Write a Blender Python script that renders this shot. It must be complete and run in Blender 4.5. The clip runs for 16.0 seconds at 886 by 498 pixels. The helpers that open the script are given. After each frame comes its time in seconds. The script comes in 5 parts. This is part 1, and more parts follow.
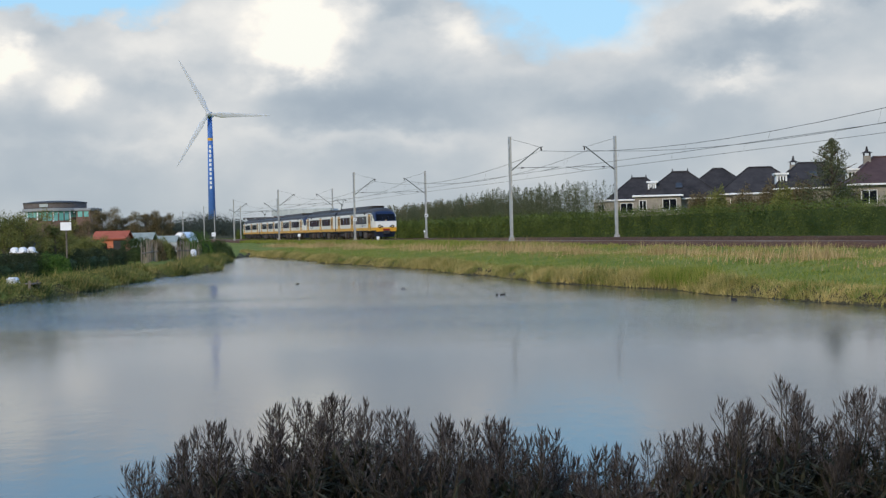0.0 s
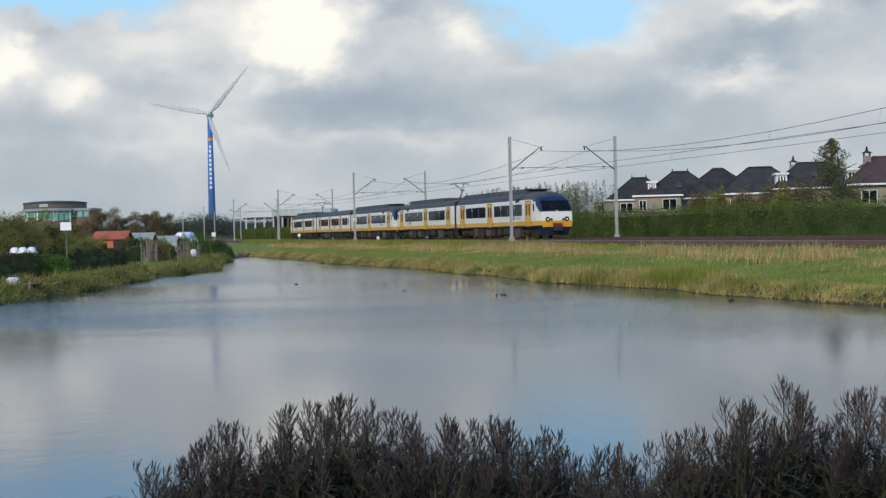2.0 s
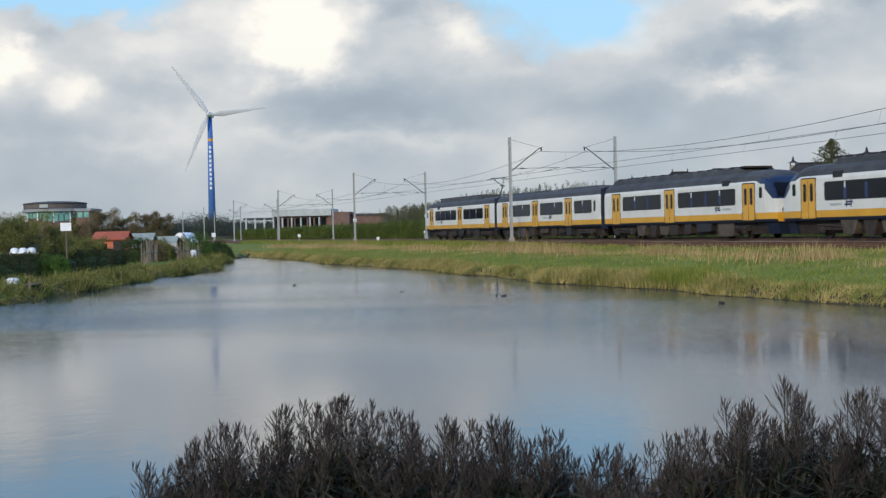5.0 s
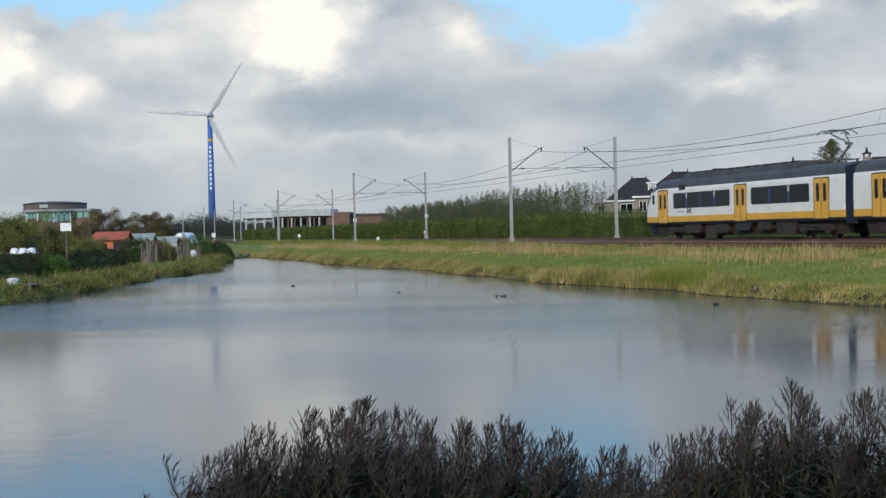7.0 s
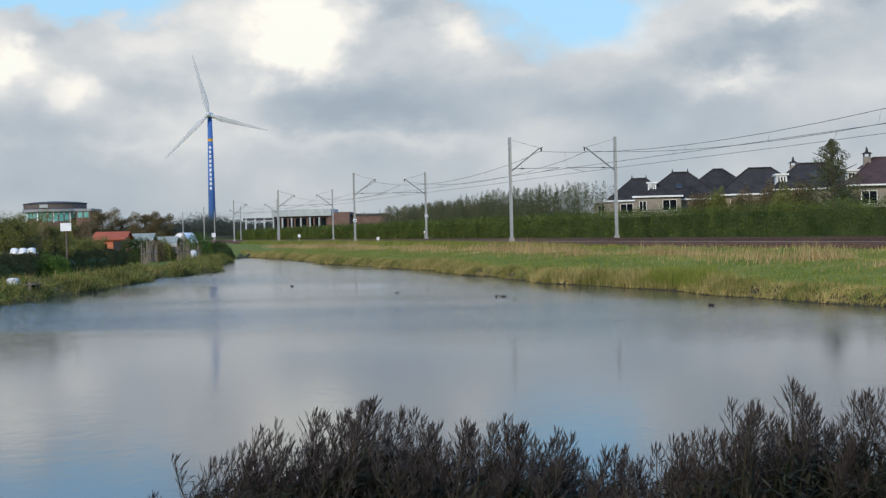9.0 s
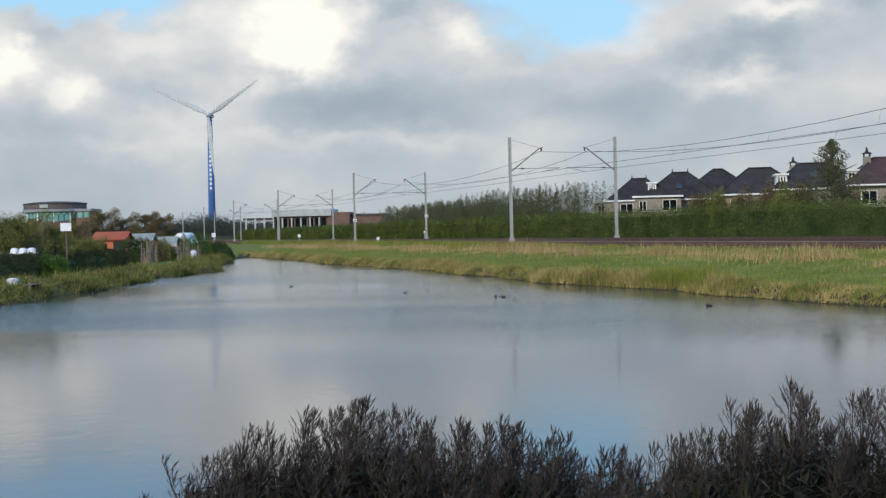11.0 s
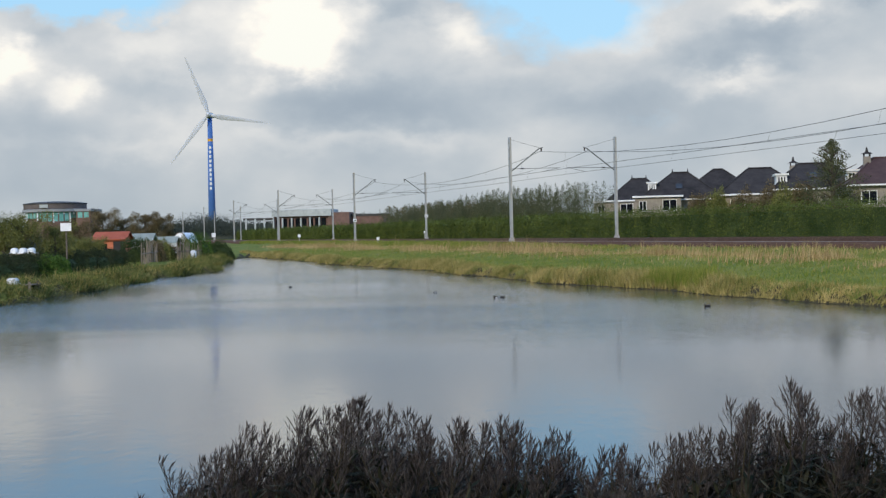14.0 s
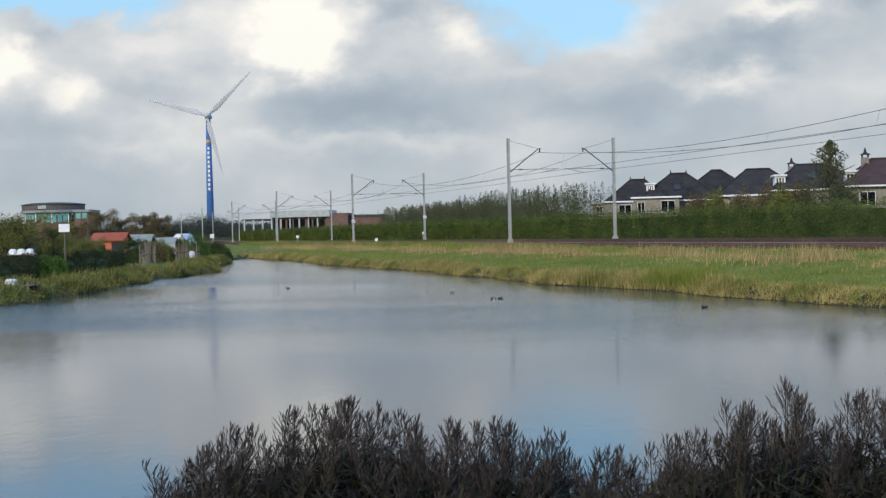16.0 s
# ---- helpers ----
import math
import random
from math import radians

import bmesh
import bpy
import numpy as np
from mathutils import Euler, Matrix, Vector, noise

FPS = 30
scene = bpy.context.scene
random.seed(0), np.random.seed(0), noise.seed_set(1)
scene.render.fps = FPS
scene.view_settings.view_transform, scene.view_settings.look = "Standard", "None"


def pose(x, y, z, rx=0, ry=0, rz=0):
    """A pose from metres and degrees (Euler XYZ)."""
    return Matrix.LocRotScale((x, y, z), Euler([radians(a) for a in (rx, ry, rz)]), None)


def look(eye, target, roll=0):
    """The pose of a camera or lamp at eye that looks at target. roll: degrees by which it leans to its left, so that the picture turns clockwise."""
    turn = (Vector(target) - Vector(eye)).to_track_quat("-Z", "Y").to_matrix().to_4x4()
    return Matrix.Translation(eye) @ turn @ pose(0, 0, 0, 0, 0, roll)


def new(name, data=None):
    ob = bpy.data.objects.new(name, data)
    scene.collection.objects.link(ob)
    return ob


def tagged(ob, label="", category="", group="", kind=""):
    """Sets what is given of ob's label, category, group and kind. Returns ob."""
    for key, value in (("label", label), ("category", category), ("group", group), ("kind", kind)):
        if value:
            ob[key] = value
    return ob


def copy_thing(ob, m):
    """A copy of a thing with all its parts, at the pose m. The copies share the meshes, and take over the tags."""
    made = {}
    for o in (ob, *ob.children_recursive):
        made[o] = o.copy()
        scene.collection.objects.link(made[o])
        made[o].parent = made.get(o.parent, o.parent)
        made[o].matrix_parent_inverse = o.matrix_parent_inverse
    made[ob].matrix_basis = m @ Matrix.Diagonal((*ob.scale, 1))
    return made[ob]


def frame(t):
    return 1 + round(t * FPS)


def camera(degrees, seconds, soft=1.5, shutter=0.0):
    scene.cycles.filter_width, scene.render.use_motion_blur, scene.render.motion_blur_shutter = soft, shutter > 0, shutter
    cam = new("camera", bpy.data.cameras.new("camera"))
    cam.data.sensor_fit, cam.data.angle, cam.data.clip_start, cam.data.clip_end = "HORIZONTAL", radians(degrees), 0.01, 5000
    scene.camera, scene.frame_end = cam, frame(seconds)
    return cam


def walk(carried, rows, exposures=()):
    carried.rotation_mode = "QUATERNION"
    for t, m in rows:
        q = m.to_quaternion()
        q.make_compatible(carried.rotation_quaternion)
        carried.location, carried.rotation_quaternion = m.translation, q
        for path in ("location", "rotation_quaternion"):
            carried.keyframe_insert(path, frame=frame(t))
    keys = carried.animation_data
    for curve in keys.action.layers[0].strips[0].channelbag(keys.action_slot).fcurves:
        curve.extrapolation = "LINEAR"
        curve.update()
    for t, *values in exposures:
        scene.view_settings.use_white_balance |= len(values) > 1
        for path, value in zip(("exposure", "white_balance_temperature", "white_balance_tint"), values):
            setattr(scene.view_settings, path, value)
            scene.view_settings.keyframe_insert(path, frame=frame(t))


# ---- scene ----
cam = camera(33.07, 16.0, soft=1.35, shutter=0.12)
EYE = (0.0, 0.0, 2.2)
PITCH, ROLL, YAW = 89.31, -1.35, 0.0
# the tripod settles by a hair over the clip: seconds, pan and tilt in degrees
CAM_ROWS = [(0.0, 0.0, 0.0), (3.0, 0.0, 0.0), (4.2, 0.0, 0.012), (6.4, 0.0, 0.027), (11.0, 0.0, 0.028), (15.5, 0.0, 0.030), (16.0, -0.062, 0.062)]


def cam_pose(pan, tilt):
    turn = Euler((radians(PITCH + tilt), 0, radians(YAW + pan)), "XYZ").to_matrix().to_4x4()
    return Matrix.Translation(EYE) @ turn @ pose(0, 0, 0, 0, 0, ROLL)


walk(cam, [(t, cam_pose(a, b)) for t, a, b in CAM_ROWS])

# ---- world, sun ----
SUN_AZ, SUN_EL = 205.0, 26.0          # compass from +y, clockwise
world = bpy.data.worlds.new("sky")
scene.world = world
world.use_nodes = True


def build_sky():
    nt = world.node_tree
    nt.nodes.clear()
    N, L = nt.nodes.new, nt.links.new

    def math(op, a, b=0.0, c=0.0, clamp=False):
        n = N("ShaderNodeMath")
        n.operation, n.use_clamp = op, clamp
        for i, v in enumerate((a, b, c)):
            if isinstance(v, (int, float)):
                n.inputs[i].default_value = v
            else:
                L(v, n.inputs[i])
        return n.outputs[0]

    def mix(f, a, b):
        n = N("ShaderNodeMix")
        n.data_type = "RGBA"
        L(f, n.inputs[0])
        for i, v in ((6, a), (7, b)):
            if isinstance(v, tuple):
                n.inputs[i].default_value = (*v, 1)
            else:
                L(v, n.inputs[i])
        return n.outputs[2]

    co = N("ShaderNodeTexCoord").outputs["Generated"]
    sep = N("ShaderNodeSeparateXYZ")
    L(co, sep.inputs[0])
    x, y, z = sep.outputs
    az = math("ARCTAN2", x, y)
    el = math("ARCSINE", z)
    # cloud coordinates: billows lie flat, wider than high
    com = N("ShaderNodeCombineXYZ")
    L(x, com.inputs[0])
    L(y, com.inputs[1])
    L(math("MULTIPLY", z, 1.55), com.inputs[2])

    def noise_tex(scale, detail, rough, shift):
        m = N("ShaderNodeVectorMath")
        m.operation = "ADD"
        L(com.outputs[0], m.inputs[0])
        m.inputs[1].default_value = (shift, shift * 1.7, 0.3)
        n = N("ShaderNodeTexNoise")
        n.inputs["Scale"].default_value, n.inputs["Detail"].default_value, n.inputs["Roughness"].default_value = scale, detail, rough
        L(m.outputs[0], n.inputs["Vector"])
        return n.outputs[0]

    warp1 = math("MULTIPLY", math("SUBTRACT", noise_tex(26.0, 7, 0.55, 3.1), 0.5), 0.060)
    warp2 = math("MULTIPLY", math("SUBTRACT", noise_tex(26.0, 7, 0.55, 8.4), 0.5), 0.044)
    wa, we = math("ADD", az, warp1), math("ADD", el, warp2)

    def blob(a, e, ra, re):
        da = math("DIVIDE", math("SUBTRACT", wa, a), ra)
        de = math("DIVIDE", math("SUBTRACT", we, e), re)
        q = math("ADD", math("MULTIPLY", da, da), math("MULTIPLY", de, de))
        return math("POWER", 2.718, math("MULTIPLY", q, -1.0))

    # sunlit billows (+) and shaded undersides (-): azimuth, elevation, half-width, half-height, weight
    lit = math("ADD", math("MULTIPLY", math("SUBTRACT", noise_tex(11.0, 9, 0.47, 0.0), 0.5), 1.05), 0.50)
    for a, e, ra, re, w in LIT:
        lit = math("MULTIPLY_ADD", blob(a, e, ra, re), w, lit)
    clear = math("SUBTRACT", math("MULTIPLY", noise_tex(5.0, 7, 0.6, 5.0), 2.4), 1.60)
    for a, e, ra, re, w in CLEAR:
        clear = math("MULTIPLY_ADD", blob(a, e, ra, re), w, clear)
    clear = math("ADD", clear, math("MULTIPLY", math("MULTIPLY", math("SUBTRACT", el, 0.158), 20.0, clamp=True), 1.5))
    clear = math("MULTIPLY", clear, math("MULTIPLY", el, 14.0, clamp=True))
    lit_c = math("MULTIPLY", lit, 1.0, clamp=True)
    clear_c = math("MULTIPLY", clear, 1.0, clamp=True)

    ramp = N("ShaderNodeValToRGB")
    ramp.color_ramp.interpolation = "B_SPLINE"
    stops = ((0.0, (0.31, 0.38, 0.46)), (0.40, (0.46, 0.525, 0.585)), (0.65, (0.65, 0.675, 0.695)), (0.85, (0.90, 0.885, 0.85)), (1.0, (1.10, 1.04, 0.93)))
    while len(ramp.color_ramp.elements) < len(stops):
        ramp.color_ramp.elements.new(0.5)
    for e, (p, c) in zip(ramp.color_ramp.elements, stops):
        e.position, e.color = p, (*c, 1)
    L(lit_c, ramp.inputs[0])
    sky = N("ShaderNodeTexSky")
    sky.sky_type, sky.sun_disc = "NISHITA", False
    sky.sun_elevation, sky.sun_rotation = radians(SUN_EL), radians(SUN_AZ)
    gain = N("ShaderNodeVectorMath")
    gain.operation = "SCALE"
    L(sky.outputs[0], gain.inputs[0])
    gain.inputs[3].default_value = 0.11
    # thin veil over the clear sky, deeper towards the zenith
    veil = mix(math("MULTIPLY", math("SUBTRACT", el, 0.155), 9.0, clamp=True), (0.42, 0.77, 1.08), (0.64, 1.14, 2.0))
    veil = mix(math("MULTIPLY", math("SUBTRACT", el, 0.40), 1.8, clamp=True), veil, (0.20, 0.40, 0.85))
    blue = mix(math("ADD", 0.75, 0.0), gain.outputs[0], veil)
    col = mix(clear_c, ramp.outputs[0], blue)
    # pale haze towards the horizon
    haze = math("POWER", 2.718, math("MULTIPLY", math("ABSOLUTE", el), -26.0))
    col = mix(math("MULTIPLY", haze, 0.8), col, (0.425, 0.485, 0.525))
    bg = N("ShaderNodeBackground")
    L(col, bg.inputs[0])
    bg.inputs[1].default_value = 1.0
    L(bg.outputs[0], N("ShaderNodeOutputWorld").inputs[0])


LIT = [(-0.090, 0.140, 0.034, 0.026, 0.75), (-0.092, 0.115, 0.028, 0.012, 0.30), (-0.288, 0.112, 0.024, 0.016, 0.50), (-0.242, 0.098, 0.016, 0.010, 0.28),
       (-0.185, 0.128, 0.040, 0.018, 0.22), (-0.262, 0.132, 0.02, 0.008, -0.18), (-0.075, 0.088, 0.050, 0.014, -0.24), (-0.01, 0.085, 0.045, 0.016, -0.20),
       (-0.025, 0.150, 0.018, 0.010, -0.30), (-0.185, 0.092, 0.035, 0.010, -0.18), (0.018, 0.132, 0.022, 0.014, 0.34), (0.128, 0.128, 0.034, 0.020, 0.26),
       (0.205, 0.120, 0.036, 0.015, -0.40), (0.235, 0.140, 0.030, 0.009, 0.40), (0.285, 0.152, 0.040, 0.010, -0.50), (0.190, 0.096, 0.034, 0.008, 0.36),
       (0.110, 0.082, 0.040, 0.010, -0.16), (-0.05, 0.064, 0.10, 0.008, 0.20), (-0.215, 0.058, 0.06, 0.007, 0.16), (0.06, 0.105, 0.03, 0.010, 0.14)]
CLEAR = [(0.088, 0.143, 0.046, 0.026, 2.2), (-0.255, 0.160, 0.085, 0.016, 2.8), (0.03, 0.160, 0.03, 0.012, 1.0), (-0.30, 0.19, 0.08, 0.03, 1.0)]
build_sky()

sun = new("sun", bpy.data.lights.new("sun", "SUN"))
sun.data.energy, sun.data.angle, sun.data.color = 2.5, radians(6), (1.0, 0.87, 0.68)
_a, _e = radians(SUN_AZ), radians(SUN_EL)
sun.matrix_world = look((0, 0, 50), (-math.sin(_a) * math.cos(_e) * 10, -math.cos(_a) * math.cos(_e) * 10, 50 - math.sin(_e) * 10))
scene.view_settings.exposure = 0.0
# ---- materials ----
def material(name, c1, c2, rough=0.8, metal=0.0, scale=4.0, bump=0.15, fine=40.0, island=0.0, obrand=0.0, stretch=(1, 1, 1), spec=0.3, emit=None):
    """Two-scale procedural surface: c1 to c2 over coarse noise, fine grain and relief on top."""
    m = bpy.data.materials.new(name)
    m.use_nodes = True
    nt = m.node_tree
    N, L = nt.nodes.new, nt.links.new
    b = nt.nodes["Principled BSDF"]
    b.inputs["Roughness"].default_value, b.inputs["Metallic"].default_value = rough, metal
    b.inputs["Specular IOR Level"].default_value = spec
    co = N("ShaderNodeTexCoord")
    mp = N("ShaderNodeMapping")
    mp.inputs["Scale"].default_value = stretch
    L(co.outputs["Object"], mp.inputs[0])
    n1, n2 = N("ShaderNodeTexNoise"), N("ShaderNodeTexNoise")
    for n, s, d in ((n1, scale, 5), (n2, fine, 3)):
        n.inputs["Scale"].default_value, n.inputs["Detail"].default_value = s, d
        n.inputs["Roughness"].default_value = 0.65
        L(mp.outputs[0], n.inputs["Vector"])
    ramp = N("ShaderNodeMapRange")
    ramp.inputs[1].default_value, ramp.inputs[2].default_value = 0.32, 0.68
    L(n1.outputs[0], ramp.inputs[0])
    f = ramp.outputs[0]

    def add(f, src, amount):
        a = N("ShaderNodeMath")
        a.operation = "MULTIPLY_ADD"
        L(src, a.inputs[0])
        a.inputs[1].default_value = amount
        L(f, a.inputs[2])
        s = N("ShaderNodeMath")
        s.operation, s.use_clamp = "SUBTRACT", True
        L(a.outputs[0], s.inputs[0])
        s.inputs[1].default_value = amount / 2
        return s.outputs[0]
    f = add(f, n2.outputs[0], 0.6)
    if island:
        f = add(f, N("ShaderNodeNewGeometry").outputs["Random Per Island"], island)
    if obrand:
        f = add(f, N("ShaderNodeObjectInfo").outputs["Random"], obrand)
    mx = N("ShaderNodeMix")
    mx.data_type = "RGBA"
    L(f, mx.inputs[0])
    mx.inputs[6].default_value, mx.inputs[7].default_value = (*c1, 1), (*c2, 1)
    L(mx.outputs[2], b.inputs["Base Color"])
    if bump:
        bp = N("ShaderNodeBump")
        bp.inputs["Strength"].default_value, bp.inputs["Distance"].default_value = bump, 0.02
        L(n2.outputs[0], bp.inputs["Height"])
        L(bp.outputs[0], b.inputs["Normal"])
    if emit:
        b.inputs["Emission Color"].default_value, b.inputs["Emission Strength"].default_value = (*emit[0], 1), emit[1]
    return m


def water_material():
    m = bpy.data.materials.new("pond_water")
    m.use_nodes = True
    nt = m.node_tree
    N, L = nt.nodes.new, nt.links.new
    b = nt.nodes["Principled BSDF"]
    b.inputs["Base Color"].default_value = (0.012, 0.023, 0.036, 1)
    b.inputs["Roughness"].default_value, b.inputs["IOR"].default_value = 0.09, 1.33
    co = N("ShaderNodeTexCoord")
    last = None
    # long calm swells, wind ripples, fine chop in patches
    for scale, sx, strength, dist in ((1.3, (1, 1.5, 1), 0.4, 0.004), (2.4, (1, 0.40, 1), 1.0, 0.040), (5.0, (1, 0.5, 1), 1.0, 0.032), (4.2, (1.8, 0.45, 1), 1.0, 0.055), (16.0, (1, 1.0, 1), 1.0, 0.014)):
        mp = N("ShaderNodeMapping")
        mp.inputs["Scale"].default_value = sx
        L(co.outputs["Object"], mp.inputs[0])
        n = N("ShaderNodeTexNoise")
        n.inputs["Scale"].default_value, n.inputs["Detail"].default_value, n.inputs["Distortion"].default_value = scale, 3, 0.4
        L(mp.outputs[0], n.inputs["Vector"])
        height = n.outputs[0]
        if scale == 4.2:
            # scattered steeper wavelets
            crest = N("ShaderNodeMapRange")
            crest.inputs[1].default_value, crest.inputs[2].default_value = 0.54, 0.78
            L(height, crest.inputs[0])
            height = crest.outputs[0]
        bp = N("ShaderNodeBump")
        bp.inputs["Distance"].default_value = dist
        if scale > 2:
            p = N("ShaderNodeTexNoise")
            p.inputs["Scale"].default_value, p.inputs["Detail"].default_value = 0.06, 3
            mp2 = N("ShaderNodeMapping")
            mp2.inputs["Scale"].default_value = (0.45, 1.5, 1)
            L(co.outputs["Object"], mp2.inputs[0])
            L(mp2.outputs[0], p.inputs["Vector"])
            r = N("ShaderNodeMapRange")
            r.inputs[1].default_value, r.inputs[2].default_value = 0.40, 0.62
            r.inputs[3].default_value, r.inputs[4].default_value = strength * (0.02 if scale == 4.2 else 0.3), strength
            L(p.outputs[0], r.inputs[0])
            # the near water lies in the lee of the bank
            sp = N("ShaderNodeSeparateXYZ")
            L(co.outputs["Object"], sp.inputs[0])
            # wind bands across the pond, ragged at their edges
            edge = N("ShaderNodeMath")
            edge.operation = "MULTIPLY_ADD"
            L(p.outputs[0], edge.inputs[0])
            edge.inputs[1].default_value = 14.0
            L(sp.outputs[1], edge.inputs[2])
            part_y = N("ShaderNodeMath")
            part_y.operation = "MULTIPLY"
            L(edge.outputs[0], part_y.inputs[0])
            part_y.inputs[1].default_value = 0.01
            lee = N("ShaderNodeValToRGB")
            stops = ((0.0, 0.04), (0.34, 0.05), (0.43, 0.85), (0.57, 1.0), (0.61, 0.30), (0.71, 0.30), (0.80, 0.9))
            while len(lee.color_ramp.elements) < len(stops):
                lee.color_ramp.elements.new(0.5)
            for e, (q, v) in zip(lee.color_ramp.elements, stops):
                e.position, e.color = q, (v, v, v, 1)
            L(part_y.outputs[0], lee.inputs[0])
            mu = N("ShaderNodeMath")
            mu.operation = "MULTIPLY"
            L(r.outputs[0], mu.inputs[0])
            L(lee.outputs[0], mu.inputs[1])
            # calmer under the railway bank
            off = N("ShaderNodeVectorMath")
            off.operation = "DOT_PRODUCT"
            L(co.outputs["Object"], off.inputs[0])
            off.inputs[1].default_value = (0.968, 0.2512, 0.0)
            calm = N("ShaderNodeMapRange")
            calm.inputs[1].default_value, calm.inputs[2].default_value = 8.0, 17.0
            calm.inputs[3].default_value, calm.inputs[4].default_value = 1.0, 0.3
            L(off.outputs["Value"], calm.inputs[0])
            mu2 = N("ShaderNodeMath")
            mu2.operation = "MULTIPLY"
            L(mu.outputs[0], mu2.inputs[0])
            L(calm.outputs[0], mu2.inputs[1])
            L(mu2.outputs[0], bp.inputs["Strength"])
        else:
            bp.inputs["Strength"].default_value = strength
        L(height, bp.inputs["Height"])
        if last:
            L(last, bp.inputs["Normal"])
        last = bp.outputs[0]
    L(last, b.inputs["Normal"])
    return m


M = {}
M["water"] = water_material()
M["grass"] = material("meadow_grass", (0.095, 0.135, 0.018), (0.20, 0.205, 0.05), 0.95, scale=0.22, fine=3.0, bump=0.6, spec=0.06)
M["blade"] = material("grass_blade", (0.10, 0.148, 0.02), (0.24, 0.24, 0.058), 0.85, scale=0.35, island=1.0, bump=0, spec=0.06)
M["dry"] = material("dry_reed", (0.22, 0.155, 0.065), (0.46, 0.34, 0.17), 0.9, scale=0.3, island=0.9, bump=0, spec=0.06)
M["sedge"] = material("bank_sedge", (0.10, 0.115, 0.025), (0.42, 0.33, 0.13), 0.9, scale=0.45, island=0.5, bump=0, spec=0.06)
M["mud"] = material("wet_bank_mud", (0.035, 0.03, 0.018), (0.085, 0.075, 0.04), 0.8, scale=1.5, fine=12, bump=0.5, spec=0.02)
M["ballast"] = material("rusty_ballast", (0.075, 0.036, 0.019), (0.14, 0.072, 0.040), 0.95, scale=1.5, fine=18, bump=1.0, spec=0.06)
M["rail"] = material("rail_steel", (0.10, 0.055, 0.035), (0.17, 0.10, 0.07), 0.55, 0.6, scale=3)
M["sleeper"] = material("concrete_sleeper", (0.16, 0.14, 0.12), (0.26, 0.23, 0.20), 0.9, scale=3, obrand=0.5)
M["mast"] = material("galvanised_mast", (0.36, 0.36, 0.34), (0.52, 0.52, 0.49), 0.55, 0.35, scale=2, fine=25)
M["concrete"] = material("concrete_foot", (0.26, 0.245, 0.22), (0.38, 0.36, 0.33), 0.9, scale=3)
M["wire"] = material("copper_wire", (0.09, 0.10, 0.09), (0.16, 0.17, 0.15), 0.6, 0.5, bump=0)
M["insul"] = material("brown_insulator", (0.03, 0.025, 0.022), (0.06, 0.045, 0.04), 0.3, bump=0)
M["white_paint"] = material("train_white", (0.58, 0.56, 0.50), (0.68, 0.66, 0.60), 0.35, scale=0.7, fine=9, bump=0.02, spec=0.5)
M["yellow"] = material("train_yellow", (0.55, 0.27, 0.018), (0.67, 0.345, 0.030), 0.35, scale=0.7, fine=9, bump=0.02, spec=0.5)
M["blue"] = material("train_blue", (0.006, 0.014, 0.042), (0.010, 0.022, 0.062), 0.4, scale=0.8, fine=9, bump=0.02, spec=0.3)
M["navy"] = material("navy_bellows", (0.005, 0.010, 0.026), (0.010, 0.018, 0.04), 0.6)
M["roof_grey"] = material("train_roof", (0.032, 0.032, 0.034), (0.070, 0.068, 0.066), 0.7, scale=0.8, fine=6, bump=0.1)
M["under"] = material("brake_dust", (0.016, 0.013, 0.012), (0.05, 0.036, 0.027), 0.85, scale=2, fine=20)
M["under_light"] = material("dusty_box", (0.045, 0.035, 0.026), (0.105, 0.082, 0.062), 0.85, scale=2, fine=20)
M["glass"] = material("tinted_glass", (0.004, 0.005, 0.007), (0.010, 0.012, 0.016), 0.08, scale=1.0, bump=0, spec=0.10)
M["seat_blue"] = material("seat_cloth", (0.02, 0.035, 0.09), (0.04, 0.06, 0.13), 0.8)
M["rubber"] = material("black_rubber", (0.015, 0.015, 0.016), (0.03, 0.03, 0.03), 0.7)
M["red"] = material("red_paint", (0.22, 0.018, 0.018), (0.30, 0.03, 0.025), 0.4)
M["headlight"] = material("headlight_glow", (0.8, 0.6, 0.3), (0.9, 0.7, 0.4), 0.2, bump=0, emit=((1.0, 0.72, 0.38), 0.12))
M["leaf"] = material("hedge_leaf", (0.036, 0.056, 0.014), (0.115, 0.145, 0.034), 0.6, scale=0.5, island=0.9, bump=0, spec=0.06)
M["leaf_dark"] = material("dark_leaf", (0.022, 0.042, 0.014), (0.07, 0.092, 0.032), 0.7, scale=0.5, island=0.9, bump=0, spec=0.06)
M["leaf_autumn"] = material("autumn_leaf", (0.075, 0.062, 0.032), (0.19, 0.145, 0.075), 0.75, scale=0.4, island=0.9, bump=0, spec=0.06)
M["leaf_olive"] = material("olive_leaf", (0.075, 0.088, 0.026), (0.21, 0.205, 0.065), 0.7, scale=0.5, island=0.9, bump=0, spec=0.06)
M["conifer"] = material("conifer_needles", (0.045, 0.058, 0.030), (0.13, 0.135, 0.07), 0.8, scale=0.5, island=0.9, bump=0, spec=0.06)
M["leaf_grey"] = material("grey_green_leaf", (0.048, 0.058, 0.030), (0.115, 0.122, 0.066), 0.8, scale=0.5, island=0.9, bump=0, spec=0.06)
M["grey_panel"] = material("grey_panel", (0.20, 0.21, 0.22), (0.27, 0.28, 0.29), 0.6, scale=0.5)
M["leaf_bright"] = material("bright_leaf", (0.035, 0.075, 0.015), (0.10, 0.17, 0.035), 0.7, scale=0.6, island=0.9, bump=0, spec=0.06)
